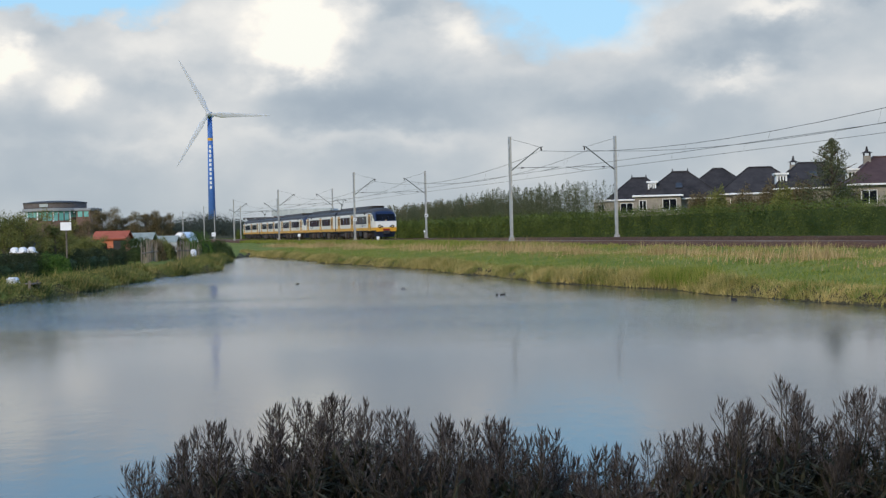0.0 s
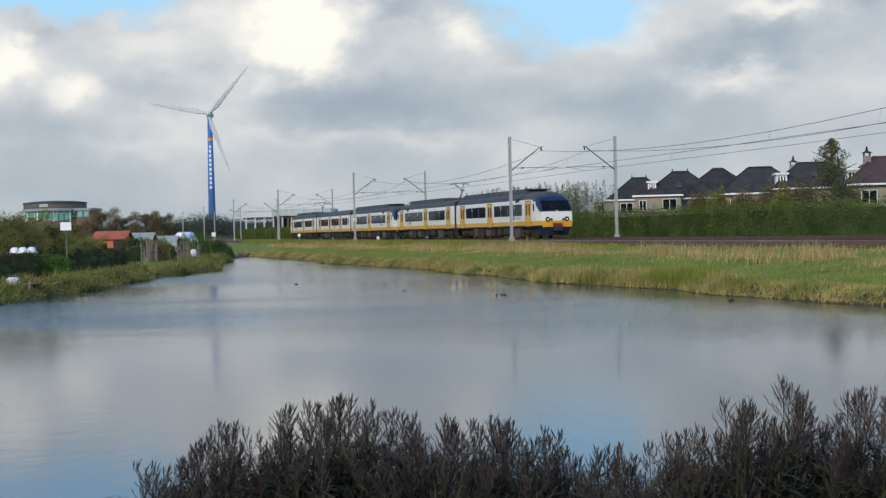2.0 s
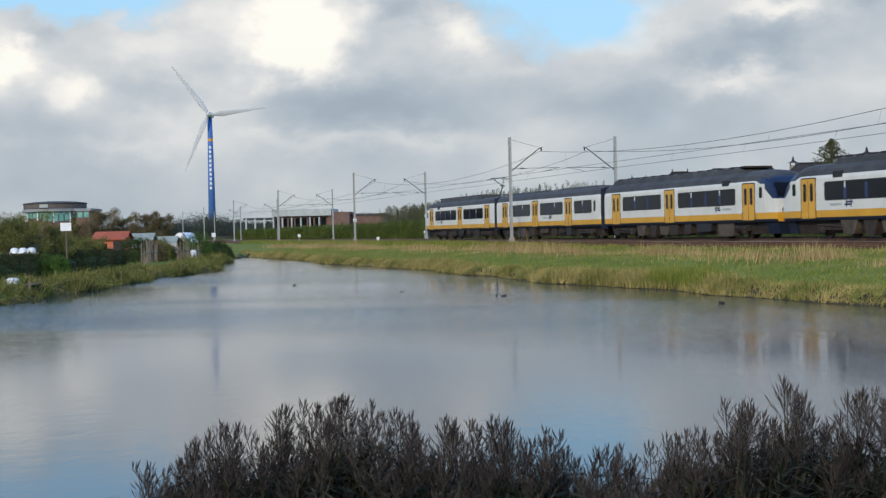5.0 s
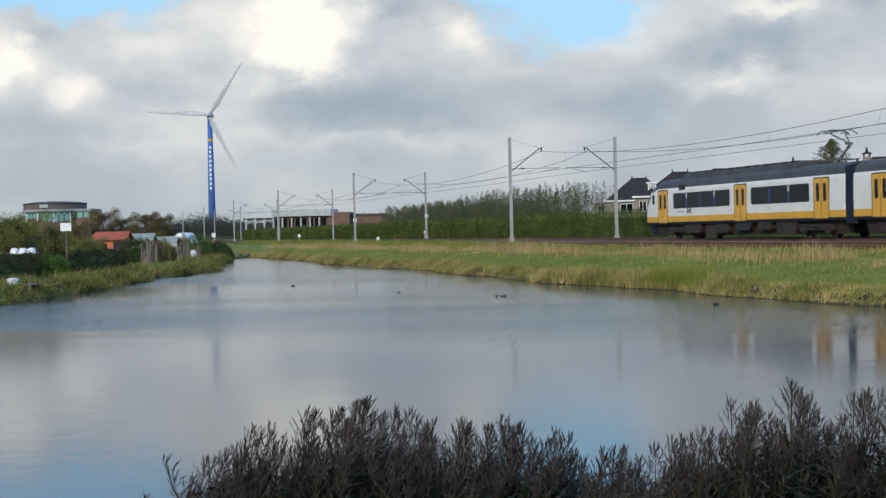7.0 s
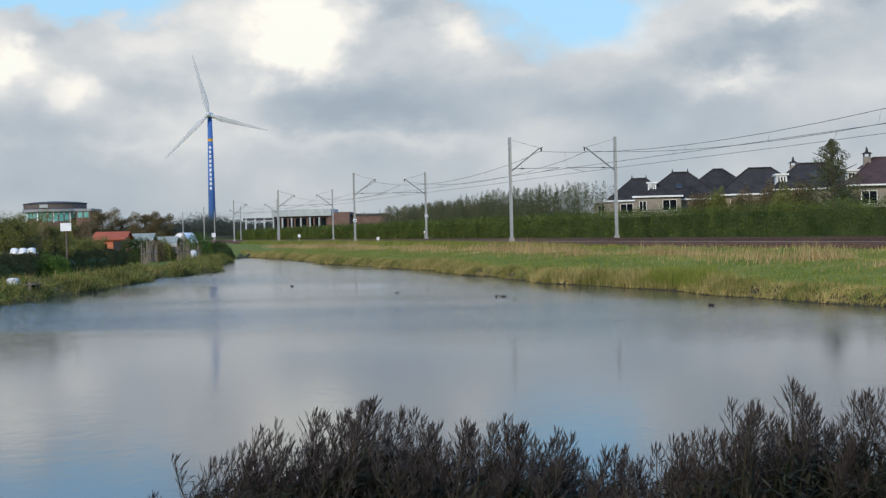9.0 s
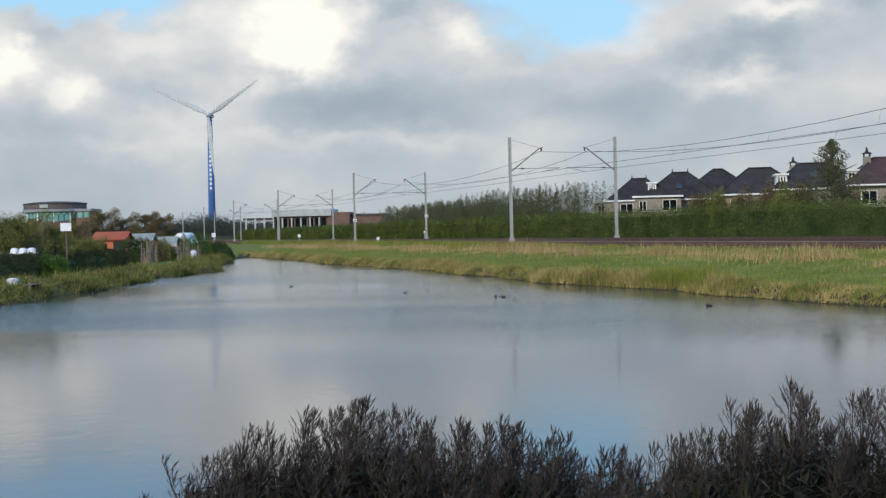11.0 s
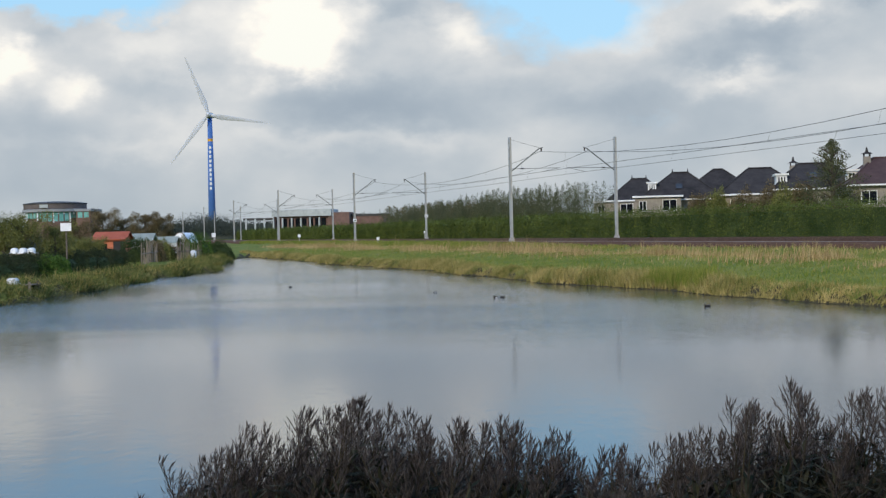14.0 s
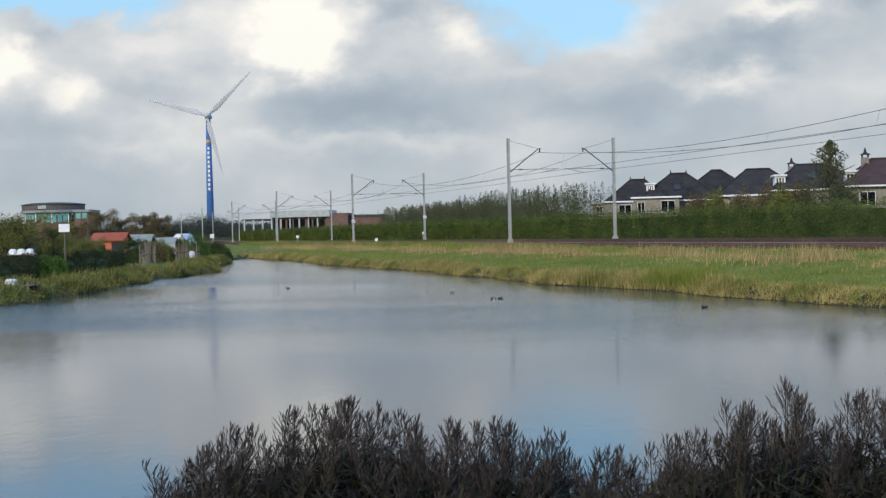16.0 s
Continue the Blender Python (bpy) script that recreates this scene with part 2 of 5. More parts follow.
# dark_leaf darkened further: the clipped hedges' shade is put into the colour
M["leaf_shade"] = material("shade_leaf", (0.014, 0.022, 0.011), (0.046, 0.056, 0.026), 0.75, scale=0.5, island=0.9, bump=0, spec=0.05)
M["bark"] = material("bark", (0.05, 0.04, 0.03), (0.11, 0.09, 0.07), 0.95, scale=3, fine=25)
# reed colours lowered to carry the shade the near bank lies in
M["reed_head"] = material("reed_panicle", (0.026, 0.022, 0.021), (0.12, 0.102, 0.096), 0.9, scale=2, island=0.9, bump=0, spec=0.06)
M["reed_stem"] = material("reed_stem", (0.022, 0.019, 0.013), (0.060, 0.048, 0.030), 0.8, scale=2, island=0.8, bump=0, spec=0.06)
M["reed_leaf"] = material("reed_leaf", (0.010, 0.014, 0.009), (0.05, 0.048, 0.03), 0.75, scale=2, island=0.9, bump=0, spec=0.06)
M["brick"] = material("sand_brick", (0.19, 0.165, 0.135), (0.29, 0.26, 0.215), 0.9, scale=1.2, fine=14)
M["redbrick"] = material("red_brick", (0.12, 0.075, 0.062), (0.19, 0.115, 0.095), 0.9, scale=0.6, fine=10)
M["hall_roof"] = material("hall_roof_rim", (0.085, 0.070, 0.064), (0.135, 0.112, 0.102), 0.8, scale=0.5, fine=6)
M["slate"] = material("dark_roof_tile", (0.022, 0.021, 0.022), (0.052, 0.048, 0.048), 0.85, spec=0.1, scale=0.8, fine=8, obrand=0.4)
M["redtile"] = material("red_roof_tile", (0.05, 0.028, 0.026), (0.085, 0.05, 0.045), 0.8, scale=0.8, fine=8, obrand=0.4)
M["white_trim"] = material("white_trim", (0.62, 0.62, 0.59), (0.78, 0.78, 0.75), 0.55, scale=2)
M["tower_blue"] = material("turbine_blue", (0.05, 0.13, 0.36), (0.065, 0.155, 0.41), 0.5, scale=0.3, fine=3, bump=0.02)
M["blade_grey"] = material("turbine_blade", (0.44, 0.46, 0.47), (0.52, 0.54, 0.55), 0.6, scale=0.1, fine=0.5, bump=0)
M["orange"] = material("orange_shed", (0.42, 0.12, 0.06), (0.52, 0.17, 0.09), 0.8, scale=1.5, fine=12)
M["orange_roof"] = material("orange_roof", (0.30, 0.07, 0.035), (0.40, 0.11, 0.06), 0.8, scale=1.5, fine=8)
M["corrugated"] = material("grey_sheet_roof", (0.30, 0.33, 0.33), (0.45, 0.48, 0.47), 0.6, scale=1.2)
M["teal_glass"] = material("teal_glass", (0.10, 0.30, 0.27), (0.22, 0.46, 0.42), 0.25, scale=0.5, bump=0)
M["wood"] = material("grey_wood", (0.11, 0.09, 0.07), (0.27, 0.225, 0.17), 0.9, scale=3, obrand=0.8)
M["plastic_white"] = material("white_plastic", (0.70, 0.71, 0.72), (0.82, 0.83, 0.84), 0.45)
M["duck_dark"] = material("dark_feathers", (0.015, 0.014, 0.013), (0.05, 0.045, 0.04), 0.8)
M["duck_light"] = material("pale_feathers", (0.45, 0.44, 0.42), (0.6, 0.6, 0.58), 0.8)
M["roof_glass"] = material("roof_glass", (0.03, 0.035, 0.04), (0.05, 0.055, 0.06), 0.08, scale=1.0, bump=0, spec=0.5)
# distance haze put into the leaf colour: greyer and bluer than near leaves
M["far_leaf"] = material("far_leaf", (0.034, 0.044, 0.038), (0.07, 0.08, 0.066), 0.9, scale=0.1, island=0.6, bump=0, spec=0.06)
M["green_sheet"] = material("greenish_sheet_roof", (0.20, 0.23, 0.20), (0.31, 0.34, 0.30), 0.75, scale=1.5, fine=14)
# backdrop wood with the same haze put into its colour
M["backdrop"] = material("far_haze_wood", (0.05, 0.062, 0.05), (0.085, 0.095, 0.075), 0.95, scale=0.05, fine=0.6, spec=0.06)
# ---- building kit ----
class Mesh:
    """Collects vertices and faces with a material slot each; link() makes one object of them."""

    def __init__(self, *mats):
        self.v, self.f, self.k, self.mats = [], [], [], [M[m] for m in mats]
        self.smooth = False

    def add(self, verts, faces, slot=0):
        o = len(self.v)
        self.v += [tuple(p) for p in verts]
        self.f += [tuple(o + i for i in q) for q in faces]
        self.k += [slot] * len(faces)
        return self

    def box(self, lo, hi, slot=0, cut=0.0):
        """A box; cut chamfers its four upright edges and its top rim."""
        (x0, y0, z0), (x1, y1, z1) = lo, hi
        if not cut:
            p = [(x, y, z) for z in (z0, z1) for x, y in ((x0, y0), (x1, y0), (x1, y1), (x0, y1))]
            return self.add(p, [(3, 2, 1, 0), (4, 5, 6, 7)] + [(i, (i + 1) % 4, 4 + (i + 1) % 4, 4 + i) for i in range(4)], slot)
        c = cut

        def ring(z, g):
            a, b, d, e = x0 + g, x1 - g, y0 + g, y1 - g
            return [(a + c, d, z), (b - c, d, z), (b, d + c, z), (b, e - c, z), (b - c, e, z), (a + c, e, z), (a, e - c, z), (a, d + c, z)]
        rings = [ring(z0, 0), ring(z1 - c, 0), ring(z1, c)]
        return self.loft(rings, slot, caps=True)

    def loft(self, rings, slot=0, caps=True, closed=True):
        n = len(rings[0])
        p = [q for r in rings for q in r]
        f = []
        for k in range(len(rings) - 1):
            for i in range(n if closed else n - 1):
                j = (i + 1) % n
                f.append((k * n + i, k * n + j, (k + 1) * n + j, (k + 1) * n + i))
        if caps and closed:
            f.append(tuple(reversed(range(n))))
            f.append(tuple((len(rings) - 1) * n + i for i in range(n)))
        return self.add(p, f, slot)

    def tube(self, pts, radii, sides=6, slot=0):
        pts = [Vector(p) for p in pts]
        if isinstance(radii, (int, float)):
            radii = [radii] * len(pts)
        rings = []
        for i, p in enumerate(pts):
            d = (pts[min(i + 1, len(pts) - 1)] - pts[max(i - 1, 0)]).normalized()
            a = d.orthogonal().normalized() if abs(d.z) > 0.9 else d.cross(Vector((0, 0, 1))).normalized()
            b = d.cross(a)
            rings.append([p + (a * math.cos(t) + b * math.sin(t)) * radii[i] for t in (2 * math.pi * k / sides for k in range(sides))])
        return self.loft(rings, slot)

    def link(self, name, parent=None, label="", at=None):
        me = bpy.data.meshes.new(name)
        me.from_pydata(self.v, [], self.f)
        for m in self.mats:
            me.materials.append(m)
        me.polygons.foreach_set("material_index", self.k)
        if self.smooth:
            me.polygons.foreach_set("use_smooth", [True] * len(self.f))
        me.update()
        ob = new(name, me)
        if at is not None:
            ob.matrix_basis = at
        if parent:
            ob.parent = parent
        if label:
            ob["label"] = label
        return ob


def quads(name, centers, along, across, mat, tri=False):
    """Many small leaves or blades as one mesh, from arrays of centres and half axes."""
    c, a, b = (np.asarray(q, dtype=np.float32) for q in (centers, along, across))
    n = len(c)
    if tri:
        v = np.stack([c - b, c + b, c + a], 1).reshape(-1, 3)
        k = 3
    else:
        v = np.stack([c - a, c + b, c + a, c - b], 1).reshape(-1, 3)
        k = 4
    me = bpy.data.meshes.new(name)
    me.vertices.add(n * k)
    me.vertices.foreach_set("co", v.ravel())
    me.loops.add(n * k)
    me.loops.foreach_set("vertex_index", np.arange(n * k, dtype=np.int32))
    me.polygons.add(n)
    me.polygons.foreach_set("loop_start", np.arange(0, n * k, k, dtype=np.int32))
    me.update()
    me.materials.append(M[mat])
    return me


def unit_vectors(rng, n):
    v = rng.normal(size=(n, 3))
    return v / np.linalg.norm(v, axis=1)[:, None]


def leaves(name, centers, size, mat, rng, up=0.0):
    n = len(centers)
    a = unit_vectors(rng, n)
    a[:, 2] += up
    a /= np.linalg.norm(a, axis=1)[:, None]
    b = np.cross(a, unit_vectors(rng, n))
    b /= np.linalg.norm(b, axis=1)[:, None] + 1e-6
    s = size * rng.uniform(0.6, 1.3, (n, 1))
    return quads(name, centers, a * s, b * s * 0.55, mat)


# the railway's own axes: a runs the way the train goes, n away from the pond, both from the camera's foot
RAIL = pose(0, 0, 0, 0, 0, -75.45)


def rail_xyz(a, n, z=0.0):
    return RAIL @ Vector((a, n, z))


def thing(name, at, label, category, group=""):
    ob = new(name)
    ob.empty_display_size = 0.2
    ob.matrix_basis = at
    return tagged(ob, label, category, group)
# ---- ground, pond, railway bed ----
CA, SA = 0.968, 0.2512
BANK_N = 20.0


def smooth(t):
    t = min(1.0, max(0.0, t))
    return t * t * (3 - 2 * t)


def left_shore(y):
    return -15.1 - 5.5 * smooth((y - 90) / 60) - 0.7 * math.exp(-((y - 66) / 7) ** 2) + 0.5 * math.sin(y * 0.21) + 0.3 * math.sin(y * 0.6)


def bank_wobble(a):
    return 0.45 * math.sin(a * 0.13) + 0.3 * math.sin(a * 0.37 + 1.0) + 0.15 * math.sin(a * 0.9)


def inside_pond(x, y):
    """Metres from the nearest shore, positive over the water."""
    n, a = CA * x + SA * y, SA * x - CA * y
    return min(BANK_N + bank_wobble(a) - n, x - left_shore(y), y - 8.2)


def ground_z(x, y):
    n = CA * x + SA * y
    d = inside_pond(x, y)
    if d > 0:
        return 0.04 - 0.8 * smooth((d + 0.15) / 1.6)
    z = 0.04 + 0.36 * smooth(-d / 0.7)
    if n > BANK_N - 2:
        z += 0.42 * smooth((n - 21) / 8.0) - 0.18 * math.exp(-((n - 30.2) / 1.1) ** 2) + 0.22 * smooth((n - 31.5) / 2.6)
    elif y < 9:
        z += 0.25 * smooth((8 - y) / 4)
    else:
        z += 0.25 * smooth(-d / 6)
    return z + 0.05 * noise.noise((x * 0.35, y * 0.35, 0.0))


def spread(lo, hi, step, far, grow=1.22):
    mid = list(np.arange(lo, hi + 0.01, step))
    g, left, right = step, [], []
    p = lo
    while p > -far:
        g *= grow
        p -= g
        left.append(p)
    p, g = hi, step
    while p < far:
        g *= grow
        p += g
        right.append(p)
    return left[::-1] + mid + right


def build_ground():
    xs, ys = spread(-26, 30, 0.45, 4200, 1.35), spread(2, 160, 0.6, 4200, 1.35)
    g = Mesh("grass", "mud")
    nx = len(xs)
    verts = [(x, y, ground_z(x, y)) for y in ys for x in xs]
    g.add(verts, [(j * nx + i, j * nx + i + 1, (j + 1) * nx + i + 1, (j + 1) * nx + i) for j in range(len(ys) - 1) for i in range(nx - 1)])
    # the shore itself is bare wet soil
    for i, f in enumerate(g.f):
        x, y = (verts[f[0]][0] + verts[f[2]][0]) / 2, (verts[f[0]][1] + verts[f[2]][1]) / 2
        if -40 < x < 40 and 5 < y < 175 and inside_pond(x, y) > -0.4:
            g.k[i] = 1
    g.smooth = True
    tagged(g.link("ground"), "flat grassy polder ground with mown green banks", "ground", kind="structure")
    w = Mesh("water")
    w.add([(-40, 6, 0), (40, 6, 0), (40, 175, 0), (-40, 175, 0)], [(0, 1, 2, 3)])
    tagged(w.link("water"), "grey-blue rippled pond reflecting the clouds", "pond", kind="structure")


TRACKS = (37.6, 41.6)
RAIL_Z = 1.42


def build_railway():
    bed = Mesh("ballast")
    prof = [(33.4, 0.90), (34.5, 1.22), (36.3, 1.27), (43.0, 1.26), (44.6, 1.22), (46.0, 0.95)]
    aa = list(np.arange(-440, 345, 4.0))
    rings = [[(a, n, z + 0.03 * noise.noise((a * 0.5, n, 0))) for n, z in prof] + [(a, 46.0, 0.5), (a, 33.4, 0.5)] for a in aa]
    bed.loft(rings, 0)
    ob = tagged(bed.link("track_bed", at=RAIL), "rust-brown stone ballast bed of the double track", "track bed", kind="structure")
    for n0 in TRACKS:
        tr = thing("railway_track", RAIL, "rusty steel railway track on concrete sleepers", "railway track", "tracks of the line")
        for g in (-0.755, 0.755):
            r = Mesh("rail")
            n = n0 + g
            sec = [(-0.07, 0), (0.07, 0), (0.02, 0.03), (0.02, 0.11), (0.036, 0.12), (0.036, 0.155), (-0.036, 0.155), (-0.036, 0.12), (-0.02, 0.11), (-0.02, 0.03)]
            r.loft([[(a, n + q, RAIL_Z - 0.155 + z) for q, z in sec] for a in (-440.0, -120.0, 60.0, 344.0)], 0)
            r.link("rail", tr)
        s = Mesh("sleeper")
        for k in range(280):
            a = -35 - k * 0.65
            s.box((a, n0 - 1.3, 1.20), (a + 0.26, n0 + 1.3, 1.285))
        so = s.link("sleepers", tr)
        so["kind"] = "stuff"


build_ground()
build_railway()
# ---- the train ----
SIDE = [(1.30, 0.88), (1.36, 0.90), (1.40, 1.04), (1.41, 1.38), (1.41, 2.10), (1.405, 2.52), (1.39, 2.93), (1.355, 3.09), (1.24, 3.38), (1.02, 3.58), (0.6, 3.68), (0.0, 3.71)]
BAND = ["navy", "navy", "yellow", "white_paint", "white_paint", "white_paint", "white_paint", "roof_grey", "roof_grey", "roof_grey", "roof_grey"]
CAR_MATS = ("blue", "yellow", "white_paint", "roof_grey", "under", "navy")
CAR_LEN, MID_LEN = 25.2, 25.6


def section(x, wide=1.0, high=1.0, lift=0.0):
    half = [(y * wide, 0.88 + lift + (z - 0.88) * high) for y, z in SIDE]
    return [(x, -y, z) for y, z in half] + [(x, y, z) for y, z in reversed(half[:-1])]


def car_shell(x0, x1, nose):
    """A car's shell from x0 to x1; nose: the cab end at x1 is raked back."""
    m = Mesh(*CAR_MATS)
    n = 2 * len(SIDE) - 1
    slots = [CAR_MATS.index(b) for b in BAND] + [CAR_MATS.index(b) for b in reversed(BAND)]
    if nose:
        xs = [x0, x1 - 2.6]
        rings = [section(x) for x in xs]
        # the cab: each level of the section ends at its own place, so that the windscreen leans back
        for t in (0.25, 0.5, 0.72, 0.88, 0.97, 1.0):
            r = []
            for x, y, z in section(0):
                rake = 0.0 if z < 1.75 else (z - 1.75) * 0.34 + max(0.0, z - 2.3) * 0.30
                belly = 0.10 * max(0.0, (1.3 - z))
                end = x1 - rake - belly
                side = 1.0 - 0.13 * max(0.0, (t - 0.3) / 0.7) ** 3
                drop = 1.0 - (0.045 + 0.08 * max(0.0, z - 3.0) / 0.7) * t ** 2 * (1.0 if z > 2.9 else 0.0)
                r.append((x1 - 2.6 + (end - x1 + 2.6) * t, y * side, z * drop))
            rings.append(r)
    else:
        rings = [section(x0 + 0.38, 0.97, 0.985), section(x0 + 0.44), section(x1 - 0.44), section(x1 - 0.38, 0.97, 0.985)]
    if nose:
        rings[0] = section(x0 + 0.44)
        rings.insert(0, section(x0 + 0.38, 0.97, 0.985))
    verts = [p for r in rings for p in r]
    for k in range(len(rings) - 1):
        for i in range(n - 1):
            slot = slots[i]
            a, b, c, d = k * n + i, k * n + i + 1, (k + 1) * n + i + 1, (k + 1) * n + i
            level = i if i < len(SIDE) - 1 else n - 2 - i
            # the blue zone of the cab sweeps forward and down in a slant
            start = {4: 5, 5: 4, 6: 3}.get(level, 3)
            if nose and level in (4, 5, 6) and k == start:
                white, blue = ((a, b, d), (b, c, d)) if i < len(SIDE) - 1 else ((a, b, c), (a, c, d))
                m.f += [white, blue]
                m.k += [slot, 0]
                continue
            if nose and level >= 4 and (k > start if level < 8 else k >= 6):
                slot = 0
            m.f.append((a, b, c, d))
            m.k.append(slot)
    # floor and ends
    for k in range(len(rings) - 1):
        m.f.append((k * n + n - 1, k * n, (k + 1) * n, (k + 1) * n + n - 1))
        m.k.append(4)
    m.v = verts
    last = (len(rings) - 1) * n
    m.f.append(tuple(range(n)))
    m.k.append(4)
    # front face in level strips: blue below, yellow, white, blue glass frame above
    half = len(SIDE)
    for i in range(half - 1):
        a, b = last + i, last + i + 1
        c, d = last + n - 2 - i, last + n - 1 - i
        z = m.v[a][2]
        slot = 0 if z < 0.9 else 1 if z < 1.3 else 2 if z < 2.05 else 0
        m.f.append((a, b, c, d) if b != c else (a, b, d))
        m.k.append(slot)
    m.smooth = False
    return m


def pane_box(x0, x1, z0, z1, y, side, mat, r=0.12, depth=0.03):
    """A rounded panel set on a car's flank; side -1 faces the pond."""
    m = Mesh(mat)
    pts = []
    for cx, cz, q in ((x1 - r, z1 - r, 0), (x0 + r, z1 - r, 1), (x0 + r, z0 + r, 2), (x1 - r, z0 + r, 3)):
        for k in range(4):
            t = math.pi / 2 * (q + k / 3)
            pts.append((cx + r * math.cos(t), cz + r * math.sin(t)))
    lo, hi = [(x, side * (y - 0.02), z) for x, z in pts], [(x, side * (y + depth), z) for x, z in pts]
    if side < 0:
        lo, hi = lo[::-1], hi[::-1]
    m.loft([lo, hi], 0)
    return m


def flank(body, doors, windows, logo=None, slit=None):
    for side in (-1, 1):
        for x in doors:
            d = pane_box(x - 0.70, x + 0.70, 1.00, 2.95, 1.405, side, "yellow", 0.06, 0.012).link("door", body, "yellow double sliding door")
            pane_box(x - 0.77, x + 0.77, 0.95, 3.01, 1.405, side, "rubber", 0.08, 0.006).link("door_seal", body, "black rubber door seal")
            pane_box(x - 0.012, x + 0.012, 1.02, 2.93, 1.405, side, "rubber", 0.01, 0.02).link("door_gap", body)
            for q in (-0.34, 0.34):
                pane_box(x + q - 0.15, x + q + 0.15, 1.82, 2.74, 1.405, side, "glass", 0.13, 0.02).link("door_window", body, "narrow tinted door window")
        for x0, x1 in windows:
            pane_box(x0, x1, 1.84, 2.76, 1.405, side, "rubber", 0.12, 0.008).link("window_seal", body)
            k = max(1, round((x1 - x0) / 1.9))
            for i in range(k):
                a, b = x0 + 0.05 + (x1 - x0 - 0.1) * i / k, x0 + 0.05 + (x1 - x0 - 0.1) * (i + 1) / k
                pane_box(a + 0.015, b - 0.015, 1.89, 2.71, 1.405, side, "glass", 0.07, 0.016).link("pane", body)
                if i:
                    pane_box(a - 0.13, a + 0.13, 1.90, 2.62, 1.405, side, "seat_blue", 0.03, 0.018).link("window_pillar", body, "blue curtain strip between panes")
                if i % 2 == 1:
                    pane_box(a - 0.05, a + 0.05, 2.42, 2.72, 1.405, side, "white_trim", 0.02, 0.024).link("window_vent", body, "small white sticker between panes")
        if slit:
            pane_box(slit - 0.2, slit + 0.2, 1.92, 2.72, 1.405, side, "glass", 0.19, 0.014).link("end_window", body)
        if logo:
            # operator's mark as two plain bent arrows, and an unreadable line beside it
            for q, z in ((0.0, 1.70), (0.2, 1.58)):
                pane_box(logo + q - 0.28, logo + q + 0.28, z, z + 0.08, 1.405, side, "blue", 0.03, 0.012).link("mark_bar", body, "dark blue mark")
            pane_box(logo - 0.16, logo - 0.07, 1.50, 1.86, 1.405, side, "blue", 0.03, 0.012).link("mark_bar", body, "dark blue mark")
            pane_box(logo + 0.28, logo + 0.37, 1.50, 1.86, 1.405, side, "blue", 0.03, 0.012).link("mark_bar", body, "dark blue mark")
            pane_box(logo + 0.75, logo + 1.85, 1.58, 1.70, 1.405, side, "corrugated", 0.03, 0.010).link("writing_bar", body, "small grey line of writing")


def bogie(unit, x):
    b = Mesh("under")
    for y in (-1.12, 1.12):
        b.box((x - 1.75, y - 0.09, 0.42), (x + 1.75, y + 0.09, 0.72), 0, 0.03)
        for q in (-1.25, 1.25):
            b.box((x + q - 0.22, y - 0.14, 0.30), (x + q + 0.22, y + 0.14, 0.62), 0, 0.05)
            b.tube([(x + q * 0.6, y, 0.55), (x + q * 0.6, y, 0.72)], 0.11, 8)
        b.tube([(x - 1.5, y * 1.1, 0.66), (x + 1.5, y * 1.1, 0.52)], 0.04, 5)
    b.box((x - 0.35, -1.0, 0.40), (x + 0.35, 1.0, 0.90))
    ob = b.link("bogie", unit, "dusty brown bogie frame")
    for q in (-1.25, 1.25):
        w = Mesh("under")
        for y in (-0.76, 0.76):
            w.tube([(x + q, y - 0.065, 0.46), (x + q, y + 0.065, 0.46)], 0.46, 20)
        w.tube([(x + q, -0.9, 0.46), (x + q, 0.9, 0.46)], 0.09, 8)
        w.link("wheelset", ob)


def underfloor(unit, x0, x1, seed):
    rng = random.Random(seed)
    # solid dark fill added where shadow lies behind and below the underfloor boxes
    m = Mesh("under")
    m.loft([[(x, -w, 0.24), (x, w, 0.24), (x, w * 1.2, 0.90), (x, -w * 1.2, 0.90)] for x, w in ((x0 + 0.7, 0.7), (x0 + 1.0, 0.95), (x1 - 1.0, 0.95), (x1 - 0.7, 0.7))])
    m.link("underframe", unit, "dark underframe fill standing in for the shadow under the car")
    x = x0 + 6.0
    while x < x1 - 6.5:
        w = rng.uniform(0.9, 2.6)
        for s in (-1, 1):
            m = Mesh(rng.choice(["under", "under", "under_light", "rubber"]))
            y0, y1 = sorted((s * 0.7, s * rng.uniform(1.2, 1.34)))
            low, slant = rng.uniform(0.12, 0.5), rng.choice((0.0, 0.08, 0.22))
            # boxes taper towards the track, with a lid rim on top
            m.loft([[(x + g, y0, z), (x + w - g, y0, z), (x + w - g, y1 - s * e if s > 0 else y1, z), (x + g, y1 - s * e if s > 0 else y1, z)]
                    for g, e, z in ((slant + 0.06, 0.06, low), (slant, 0.0, low + 0.06), (0.0, 0.0, 0.78), (-0.02, -0.015, 0.79), (-0.02, -0.015, 0.90))])
            m.link("equipment_box", unit, "dust-covered underfloor box")
        x += w + rng.uniform(0.15, 1.1)


